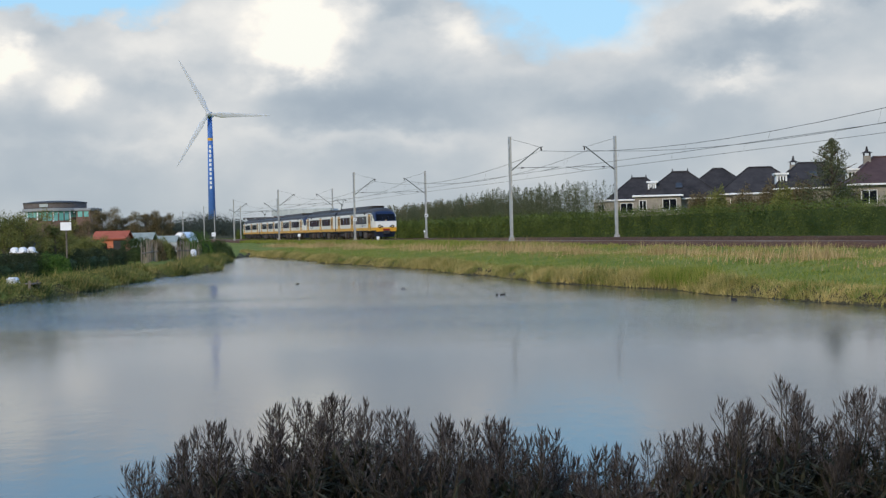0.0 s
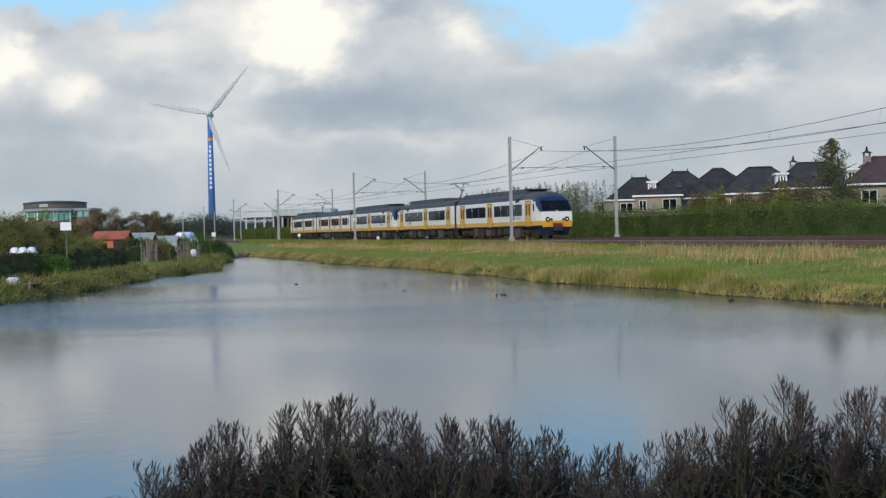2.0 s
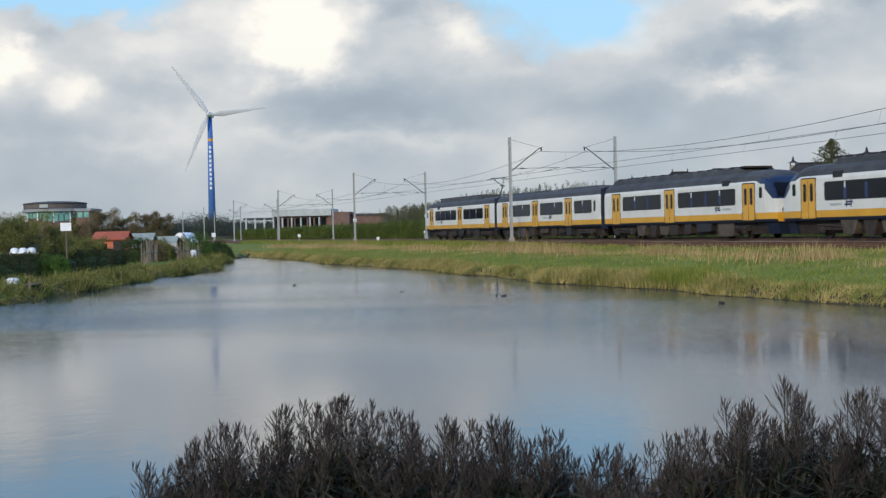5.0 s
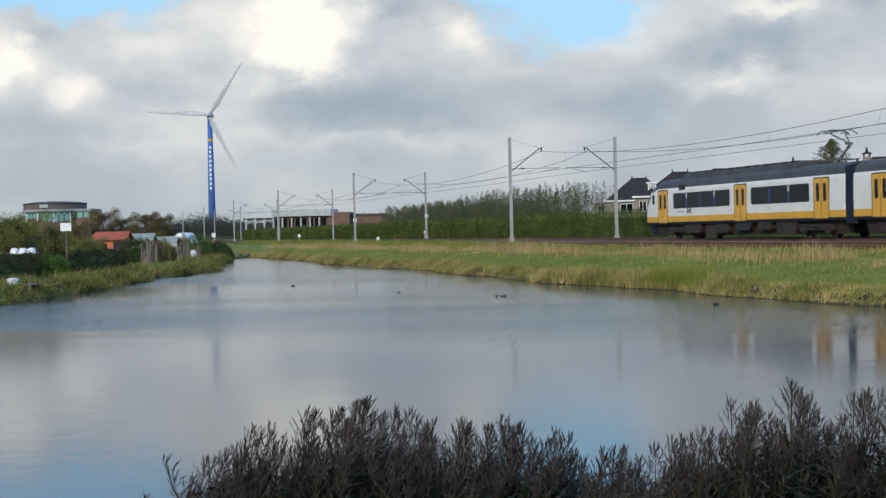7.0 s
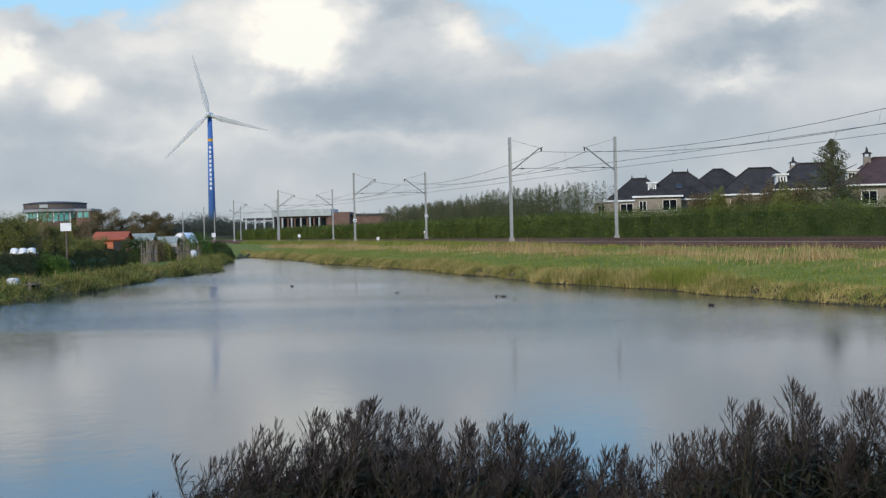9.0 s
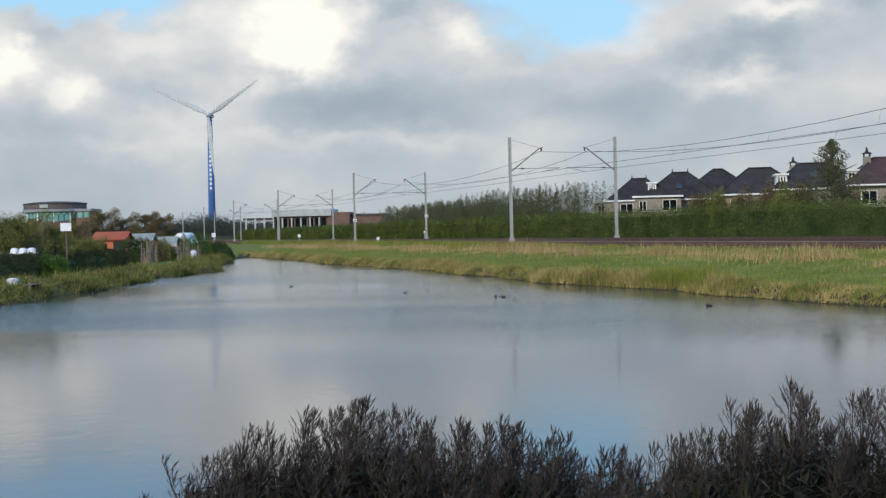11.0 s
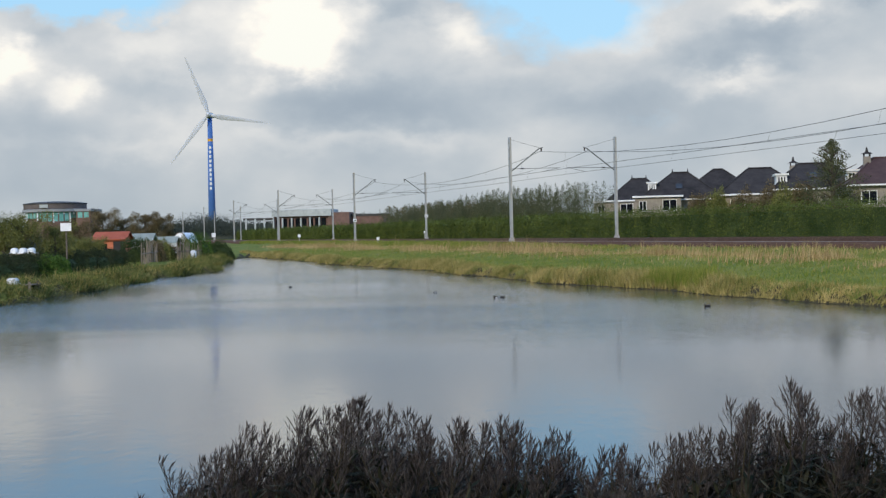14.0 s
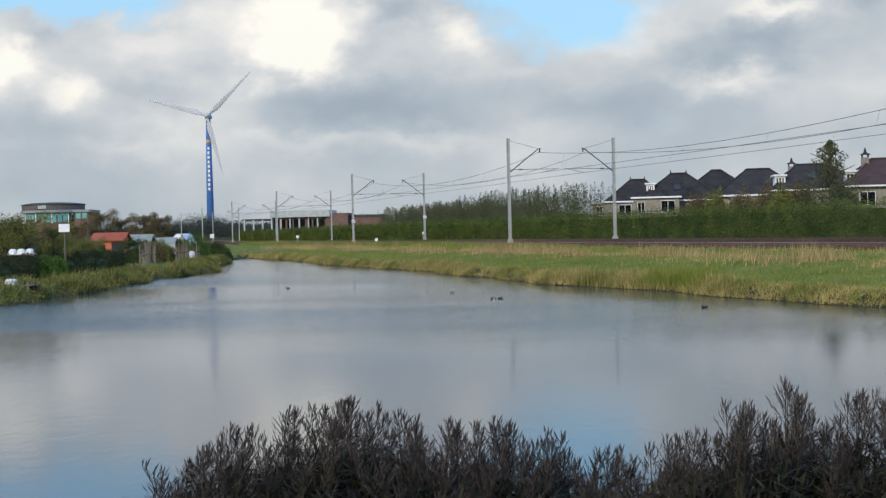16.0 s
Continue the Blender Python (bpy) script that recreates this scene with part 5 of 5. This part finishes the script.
for k, x in enumerate((-33, -46, -36, -61, -66)):
    shrub_mass("garden_shrub", pose(x, 176 + 4 * (k % 3), 0.6), (6, 4, 1.9 + 0.4 * (k % 2)), "leaf_olive" if k % 2 else "leaf_autumn", "dark shrub at the back of the gardens", 130 + k, 5000, 0.09, "shrub")


def upturned_tub(x, y, w, d, h, z):
    th = thing("white_tub", pose(x, y, z), "white upturned plastic tub by the shore", "tub")
    m = Mesh("plastic_white")
    m.box((-w / 2, -d / 2, 0), (w / 2, d / 2, h), 0, min(w, d, h) * 0.28)
    m.link("shell", th)
    r = Mesh("plastic_white")
    r.box((-w / 2 - 0.04, -d / 2 - 0.04, 0), (w / 2 + 0.04, d / 2 + 0.04, 0.05), 0, 0.02)
    r.link("rim", th)


def jetty(x, y):
    th = thing("landing_stage", pose(x, y, 0), "small weathered wooden landing stage", "jetty")
    for k in range(7):
        p = Mesh("wood")
        p.box((-0.9, -0.7 + k * 0.2, 0.53), (0.9, -0.53 + k * 0.2, 0.57))
        p.link("plank", th)
    for sx in (-0.8, 0.8):
        for sy in (-0.6, 0.6):
            p = Mesh("wood")
            p.tube([(sx, sy, -0.6), (sx, sy, 0.66)], 0.06, 6)
            p.link("post", th)


jetty(-16.6, 57.5)
upturned_tub(-16.55, 57.3, 0.40, 0.5, 0.24, 0.57)


def trestle(x, y, w, h):
    th = thing("garden_shelf", gz(x, y), "tall weathered wooden garden shelf", "shelf")
    t = Mesh("wood")
    t.box((-w / 2, -0.25, h - 0.04), (w / 2, 0.25, h))
    t.link("board", th)
    for sx in (-1, 1):
        for sy in (-0.2, 0.2):
            p = Mesh("wood")
            p.tube([(sx * (w / 2 - 0.06), sy, -0.2), (sx * (w / 2 - 0.06), sy, h - 0.04)], 0.03, 5)
            p.link("leg", th)


trestle(-19.7, 70.2, 1.3, 1.08)
for x in (-20.15, -19.75, -19.35):
    upturned_tub(x, 70.2, 0.32, 0.4, 0.26, ground_z(-19.7, 70.2) + 1.08)
upturned_tub(-18.9, 113.0, 0.42, 0.4, 0.85, ground_z(-18.9, 113.0))


def post_marker(x, y, z0, h, label):
    th = thing("marker_post", pose(x, y, z0), label, "post")
    m = Mesh("plastic_white")
    m.tube([(0, 0, -0.3), (0, 0, h)], 0.05, 8)
    m.tube([(0, 0, h), (0, 0, h + 0.04)], [0.05, 0.01], 8)
    m.link("shaft", th)


def sign_board(x, y, h):
    th = thing("garden_sign", gz(x, y), "white board on a wooden post in the gardens", "sign")
    p = Mesh("wood")
    p.tube([(0, 0, -0.3), (0, 0, h)], 0.045, 6)
    p.link("post", th)
    b = Mesh("plastic_white")
    b.box((-0.26, -0.08, h - 0.36), (0.26, -0.045, h + 0.03))
    b.link("board", th, "white board")


sign_board(-18.15, 72.0, 2.5)
post_marker(-17.0, 103.5, 0.05, 0.35, "short white stake at the water's edge")
# ---- grasses ----
def blades(name, pts, h, width, mat, rng, lean, label, category="grass"):
    n = len(pts)
    up = np.stack([rng.normal(0.08, lean, n), rng.normal(0, lean, n), np.ones(n)], 1) * h[:, None]
    th = rng.uniform(0, math.pi, n)
    b = np.stack([np.cos(th), np.sin(th), np.zeros(n)], 1) * width * rng.uniform(0.6, 1.4, n)[:, None]
    ob = new(name, quads(name, pts, up, b, mat, tri=True))
    return tagged(ob, label, category, kind="stuff")


def on_ground(a, n):
    x, y = SA * a + CA * n, -CA * a + SA * n
    z = np.array([ground_z(p, q) for p, q in zip(x, y)])
    return np.stack([x, y, z], 1)


def clumped(rng, count, a_lo, a_hi, power, clumps, spread_a):
    c = a_hi + (a_lo - a_hi) * rng.uniform(0, 1, clumps) ** power
    return rng.choice(c, count) + rng.normal(0, spread_a, count)


def build_grass():
    rng = np.random.default_rng(12)
    # mown meadow
    k = 90000
    a, n = -18 - 150 * rng.uniform(0, 1, k) ** 1.5, rng.uniform(20.6, 34.4, k)
    h = rng.uniform(0.04, 0.13, k)
    blades("meadow_grass", on_ground(a, n), h, 0.014, "blade", rng, 0.5, "short green mown meadow grass")
    # yellowing sedge on the bank's edge
    k = 56000
    a = np.where(rng.uniform(0, 1, k) < 0.6, clumped(rng, k, -165, -18, 1.3, 260, 0.35), -18 - 150 * rng.uniform(0, 1, k) ** 1.3)
    wob = np.array([bank_wobble(q) for q in a])
    n = BANK_N + wob - 0.05 + np.abs(rng.normal(0.1, 0.55, k))
    h = rng.uniform(0.12, 0.38, k) * (0.8 + 0.35 * np.sin(a * 0.21) + 0.2 * np.sin(a * 1.1))
    blades("bank_sedge", on_ground(a, n), np.clip(h, 0.08, 0.55), 0.016, "sedge", rng, 0.35, "yellow-green sedge along the water's edge")
    # a stand of fresh green rushes
    k = 2200
    a = rng.uniform(-50, -45.5, k)
    wob = np.array([bank_wobble(q) for q in a])
    n = BANK_N + wob + 0.1 + np.abs(rng.normal(0, 0.5, k))
    p = on_ground(a, n)
    p[:, 2] = np.maximum(p[:, 2], -0.1)
    blades("green_rushes", p, rng.uniform(0.2, 0.55, k), 0.018, "blade", rng, 0.15, "stand of upright green rushes at the bank")
    # dry reed along the ditch
    k = 30000
    a = np.where(rng.uniform(0, 1, k) < 0.7, clumped(rng, k, -200, -20, 1.2, 150, 0.55), -20 - 180 * rng.uniform(0, 1, k) ** 1.2)
    n = rng.normal(29.0, 1.6, k)
    tall = np.array([noise.noise((q * 0.16, r * 0.25, 3.0)) + 0.5 * noise.noise((q * 0.6, r * 0.5, 9.0)) for q, r in zip(a, n)])
    h = rng.uniform(0.2, 0.7, k) * np.clip(0.45 + 2.0 * tall, 0.06, 1.8)
    blades("dry_ditch_reed", on_ground(a, n), np.clip(h, 0.05, 1.1), 0.017, "dry", rng, 0.16, "straw-coloured dry reed along the ditch")
    k = 6000
    a, n = -20 - 200 * rng.uniform(0, 1, k) ** 1.2, rng.uniform(31.5, 34.6, k)
    blades("verge_grass", on_ground(a, n), rng.uniform(0.06, 0.28, k), 0.025, "sedge", rng, 0.3, "tufted rough grass beside the ballast")
    k = 22000
    a, n = -85 - 190 * rng.uniform(0, 1, k), rng.uniform(32.6, 34.7, k)
    tall = 0.25 + 0.75 * np.clip((-85 - a) / 45, 0, 1)
    blades("verge_rough", on_ground(a, n), rng.uniform(0.18, 0.5, k) * tall, 0.03, "blade", rng, 0.25, "rough green grass along the foot of the ballast")
    # herbs along the left shore
    k = 60000
    y = 48 + 100 * rng.uniform(0, 1, k) ** 1.2
    x = np.array([left_shore(q) for q in y]) + 0.1 - np.abs(rng.normal(0, 1.1, k))
    z = np.array([ground_z(p, q) for p, q in zip(x, y)])
    lump = 0.8 + 0.35 * np.sin(y * 0.8) + 0.25 * np.sin(y * 2.1 + 1)
    patch = np.array([noise.noise((p_ * 0.5, q_ * 0.35, 7.0)) for p_, q_ in zip(x, y)])
    h = rng.uniform(0.08, 0.34, k) * np.clip(lump + 2.0 * patch - 0.1, 0.12, 2.2)
    p = np.stack([x, y, np.maximum(z, -0.05)], 1)
    half = k // 2
    blades("shore_herbs", p[:half], h[:half], 0.017, "sedge", rng, 0.45, "rank yellow-green herbs along the garden shore")
    blades("shore_weeds", p[half:], h[half:] * 1.05, 0.02, "leaf", rng, 0.5, "dark green weeds along the garden shore")
    lf = p[rng.integers(0, k, 24000)] + np.stack([rng.normal(0, 0.15, 24000), rng.normal(0, 0.15, 24000), rng.uniform(0.02, 0.2, 24000)], 1)
    tagged(new("shore_leaves", leaves("shore_leaves", lf, 0.04, "leaf_olive", rng, 0.3)), "broad leaves of weeds on the garden shore", "weeds", kind="stuff")


build_grass()
# ---- reeds before the camera ----
# outline of the reed bed: metres across, height of the tallest plume above the water at 7 m
REED_TOP = [(-1.75, 0.62), (-1.56, 1.09), (-1.49, 1.21), (-1.44, 1.14), (-1.32, 1.22), (-1.24, 1.31), (-1.2, 1.23), (-1.16, 1.35), (-1.12, 1.34), (-1.08, 1.26), (-0.93, 1.24),
            (-0.88, 1.34), (-0.84, 1.3), (-0.8, 1.42), (-0.76, 1.43), (-0.73, 1.35), (-0.69, 1.4), (-0.58, 1.42), (-0.52, 1.47), (-0.46, 1.43), (-0.32, 1.26),
            (-0.27, 1.35), (-0.21, 1.37), (-0.18, 1.29), (-0.02, 1.35), (0.02, 1.27), (0.06, 1.31), (0.12, 1.25), (0.17, 1.31), (0.23, 1.32), (0.32, 1.25),
            (0.42, 1.29), (0.45, 1.18), (0.69, 1.15), (0.73, 1.19), (0.94, 1.14), (0.99, 1.26), (1.08, 1.27), (1.27, 1.21), (1.32, 1.4), (1.39, 1.34),
            (1.54, 1.27), (1.59, 1.5), (1.66, 1.41), (1.7, 1.3), (1.82, 1.3), (1.89, 1.44), (1.95, 1.37), (2.01, 1.3), (2.07, 1.41), (2.16, 1.38)]
SWAY_T = [(0.0, 0.0), (0.5, 5.0), (1.0, 11.0), (1.5, 19.0), (2.0, 17.0), (2.5, 6.0), (3.0, 2.0), (3.5, 2.0), (4.2, -3.0), (5.2, 22.0), (6.4, 58.0), (7.0, 64.0), (7.5, 62.0), (8.0, 72.0), (8.5, 75.0),
          (9.2, 78.0), (10.2, 66.0), (11.4, 60.0), (12.0, 55.0), (12.5, 46.0), (13.0, 50.0), (13.5, 56.0), (14.0, 54.0), (14.5, 50.0), (15.0, 48.0), (15.5, 40.0), (16.0, 32.0)]


def reed_stalk(clump, x, y, top, rng, plume, back, straight):
    """One reed: a stem that carries its leaf blades and its plume, in the clump's space."""
    bend = rng.normal(0.03, 0.05) if straight else rng.normal(0.05, 0.07) if rng.uniform() > 0.06 or top < 0.55 else rng.choice((-0.3, 0.34))
    pts = [(x, y, -0.25), (x + bend * 0.2, y, top * 0.4), (x + bend * 0.6, y, top * 0.75), (x + bend, y, top)]
    s = Mesh("reed_stem")
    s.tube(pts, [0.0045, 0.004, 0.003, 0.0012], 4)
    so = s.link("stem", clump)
    P = np.array(pts)

    def along(f):
        return np.array([np.interp(f * top, P[:, 2], P[:, 0]), y, f * top])
    c, a, b = [], [], []
    for _ in range(rng.integers(7, 12) * (2 if back else 1)):
        f = rng.uniform(0.30, 0.92 if back else 0.74)
        o = along(f)
        th = rng.uniform(0, 6.283)
        ln = rng.uniform(0.16, 0.34)
        out = np.array([math.cos(th), math.sin(th) * 0.6, 0])
        side = np.array([-out[1], out[0], 0.2])
        side /= np.linalg.norm(side)
        prev = o
        for k in range(3):
            d = out * (0.55 + 0.25 * k) + np.array([0, 0, 0.75 - 0.55 * k])
            nxt = prev + d * ln / 3
            c.append((prev + nxt) / 2)
            a.append((nxt - prev) * 0.62)
            b.append(side * (0.0115 - 0.0026 * k))
            prev = nxt
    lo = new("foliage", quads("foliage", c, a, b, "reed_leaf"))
    lo.parent = so
    lo["kind"] = "stuff"
    if not plume:
        return
    c, a, b = [], [], []
    L = rng.uniform(0.16, 0.29)
    lean = rng.uniform(-0.35, 0.6)

    def spindle(o, d, half, wide):
        """A dark spikelet cluster: two crossed lens-shaped blades."""
        d = d / np.linalg.norm(d)
        q = np.cross(d, unit_vectors(rng, 1)[0])
        q /= np.linalg.norm(q) + 1e-6
        for v in (q, np.cross(d, q)):
            c.append(o)
            a.append(d * half)
            b.append(v * wide)

    n = int(9 + 44 * L)
    turn = rng.uniform(0, 6.283)
    for k in range(n):
        f = (k + rng.uniform(0, 0.7)) / n
        o = along(1.0 - (1 - f) * L / top)
        ln = (0.105 * (1 - f) ** 0.75 + 0.028) * rng.uniform(0.7, 1.2)
        th = turn + 2.4 * k
        w = 0.20 + 0.58 * (1 - f)
        d = np.array([math.cos(th) * w + lean * 0.45 * (1 - f), math.sin(th) * w, 0.85])
        d /= np.linalg.norm(d)
        tip = o + d * ln
        q = np.cross(d, unit_vectors(rng, 1)[0])
        q /= np.linalg.norm(q) + 1e-6
        c.append(o + d * ln * 0.5)
        a.append(d * ln * 0.5)
        b.append(q * 0.0011)
        size = rng.uniform(0.75, 1.2)
        spindle(tip, d + rng.normal(0, 0.12, 3), 0.024 * size, 0.0023 * size)
        for g in (0.45, 0.6, 0.75, 0.88):
            if ln > 0.04:
                spindle(o + d * ln * g + rng.normal(0, 0.004, 3), d + rng.normal(0, 0.2, 3), 0.018 * size, 0.0017 * size)
    spindle(along(1.0) + np.array([0, 0, 0.015]), np.array([0.12 + lean * 0.2, 0, 1.0]), 0.028, 0.0030)
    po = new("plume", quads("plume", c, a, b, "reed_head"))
    po["label"] = "feathery purplish-brown seed plume"
    po.parent = so


def build_reeds():
    rng = np.random.default_rng(44)
    xs, zs = [p[0] for p in REED_TOP], [p[1] for p in REED_TOP]
    clumps = []
    for k in range(36):
        cx = -1.62 + 3.80 * (k + 0.5) / 36
        cy = 7.0 + rng.uniform(-0.25, 0.25)
        gz0 = ground_z(cx, cy)
        cl = thing("reed_clump", pose(cx, cy, gz0), "clump of brown common reed with feathery plumes", "reeds", "reed clumps on the near bank")
        for j in range(31):
            dy = rng.uniform(-0.5, 0.6)
            y = cy + dy
            if j < 3:
                # the tallest stalks stand where the bed is highest
                dx = max(rng.uniform(-0.13, 0.13, 5), key=lambda q: float(np.interp((cx + q) * 7.0 / y, xs, zs)))
                drop = rng.uniform(-0.02, 0.04)
            else:
                dx = rng.uniform(-0.18, 0.18)
                drop = rng.uniform(0.03, 0.24) if j < 13 else rng.uniform(0.15, 0.5)
            wide = 0.0 if j < 3 else 0.11
            env = float(np.mean([np.interp((cx + dx + q) * 7.0 / y, xs, zs) for q in (-wide, 0.0, wide)]))
            env = 2.2 - (2.2 - env) * y / 7.0 - 0.045
            reed_stalk(cl, dx, dy, env - drop - gz0, rng, j < 21, j >= 17, j < 3)
        clumps.append((cl, cx, cy, gz0))
    return clumps


REEDS = build_reeds()


def sway_rows(cx, cy, z, k):
    """The wind bends the left half of the bed far, the right half little."""
    gain = float(np.interp(cx, (-1.8, -1.2, -0.6, 0.2, 0.7, 1.2, 2.2), (3.0, 1.8, 1.0, 0.6, 0.35, 0.28, 0.2)))
    rows = []
    for t, s in SWAY_T:
        shift = s / 377.0 * gain
        flutter = 0.5 * math.sin(t * 2.9 + k * 1.3) * (0.4 + gain * 0.5)
        rows.append((t, pose(cx, cy, z, 0.4 * math.sin(t * 1.7 + k), math.degrees(math.atan2(shift, 1.1)) + flutter, 0)))
    return rows
# ---- water birds, line-side signs ----
def duck(x, y, s, light):
    th = thing("duck", pose(x, y, 0), "small dark duck swimming on the pond", "duck", "ducks on the pond")
    b = Mesh("duck_dark")
    b.smooth = True
    b.tube([(-0.20 * s, 0, 0.10 * s), (-0.14 * s, 0, 0.06 * s), (0, 0, 0.05 * s), (0.12 * s, 0, 0.06 * s), (0.17 * s, 0, 0.08 * s)], [0.02 * s, 0.07 * s, 0.10 * s, 0.08 * s, 0.03 * s], 10)
    b.link("body", th)
    h = Mesh("duck_dark")
    h.smooth = True
    h.tube([(0.12 * s, 0, 0.08 * s), (0.15 * s, 0, 0.17 * s), (0.16 * s, 0, 0.21 * s), (0.20 * s, 0, 0.21 * s)], [0.035 * s, 0.03 * s, 0.042 * s, 0.02 * s], 8)
    h.link("head", th)
    k = Mesh("duck_light" if light else "duck_dark")
    k.box((-0.10 * s, -0.105 * s, 0.02 * s), (0.06 * s, 0.105 * s, 0.08 * s), 0, 0.02 * s)
    k.link("flank", th, "pale flank feathers" if light else "")
    e = Mesh("duck_light")
    e.loft([[(0.20 * s, -0.012, 0.20 * s), (0.20 * s, 0.012, 0.20 * s), (0.20 * s, 0.012, 0.215 * s), (0.20 * s, -0.012, 0.215 * s)],
            [(0.25 * s, -0.012, 0.195 * s), (0.25 * s, 0.012, 0.195 * s), (0.25 * s, 0.012, 0.203 * s), (0.25 * s, -0.012, 0.203 * s)]])
    e.link("bill", th)
    return th


DUCK_PATHS = [
    [(0, -6.48, 66.21), (9, -6.53, 64.18), (16, -6.49, 62.86)],
    [(0, 8.42, 43.36), (1.5, 8.32, 43.07), (4, 7.94, 42.22), (7, 7.54, 41.43), (9, 7.32, 40.9), (12.5, 7.19, 40.66), (16, 7.09, 40.39)],
    [(0, -1.58, 57.44), (1.5, -1.49, 55.76), (3.5, -1.46, 55.22), (7, -1.68, 54.83), (9, -1.7, 54.34), (11.3, -1.31, 54.12), (12.5, -0.83, 53.84), (14.5, -0.16, 53.95), (16, 0.35, 53.66)],
    [(0, 1.82, 50.03), (7, 1.8, 49.6), (16, 1.65, 48.42)],
    [(0, 2.0, 50.37), (3.5, 2.01, 49.92), (16, 1.88, 48.71)]]
DUCKS = [duck(p[0][1], p[0][2], s, l) for p, s, l in zip(DUCK_PATHS, (0.38, 0.45, 0.42, 0.45, 0.42), (False, False, True, True, False))]
DUCK_TURN = (200, 180, 20, 190, 10)


def mast_sign(a, n, z, label):
    th = thing("mast_sign", RAIL @ pose(a, n, z), label, "sign", "plates on the masts")
    m = Mesh("plastic_white")
    m.box((0.125, -0.22, -0.16), (0.15, 0.22, 0.16))
    m.link("plate", th, "small white plate")
    b = Mesh("rubber")
    b.box((0.151, -0.14, -0.05), (0.154, 0.14, 0.03))
    b.link("writing_bar", th)


mast_sign(-177.4, 44.0, 1.42 + 2.75, "small white number plate on a mast")
mast_sign(-177.4, 35.1, 1.42 + 2.4, "small white number plate on a mast")


def line_side_post(a, n, h, head, label):
    th = thing("line_side_marker", RAIL @ pose(a, n, 1.0), label, "marker")
    m = Mesh("mast")
    m.tube([(0, 0, -0.3), (0, 0, h)], 0.05, 6)
    m.link("shaft", th)
    p = Mesh("plastic_white")
    p.box((-0.03, -head / 2, h), (0.03, head / 2, h + head))
    p.link("plate", th, "white plate")


line_side_post(-160.0, 34.2, 0.45, 0.32, "low white kilometre marker beside the track")
line_side_post(-188.0, 46.4, 1.1, 0.25, "white post beside the far track")
line_side_post(-212.0, 33.8, 0.9, 0.4, "round white signal plate beside the track")
line_side_post(-335.0, 34.2, 1.2, 0.9, "white sign board beside the track")


def motions():
    walk(LEAD_UNIT, train_rows(0.0))
    walk(REAR_UNIT, train_rows(2 * CAR_LEN + UNIT_GAP))
    walk(ROTOR, rotor_rows())
    for bird, path, turn in zip(DUCKS, DUCK_PATHS, DUCK_TURN):
        walk(bird, [(t, pose(x, y, -0.01, 0, 0, turn)) for t, x, y in path])
    for k, (clump, cx, cy, z) in enumerate(REEDS):
        walk(clump, sway_rows(cx, cy, z, k))


motions()
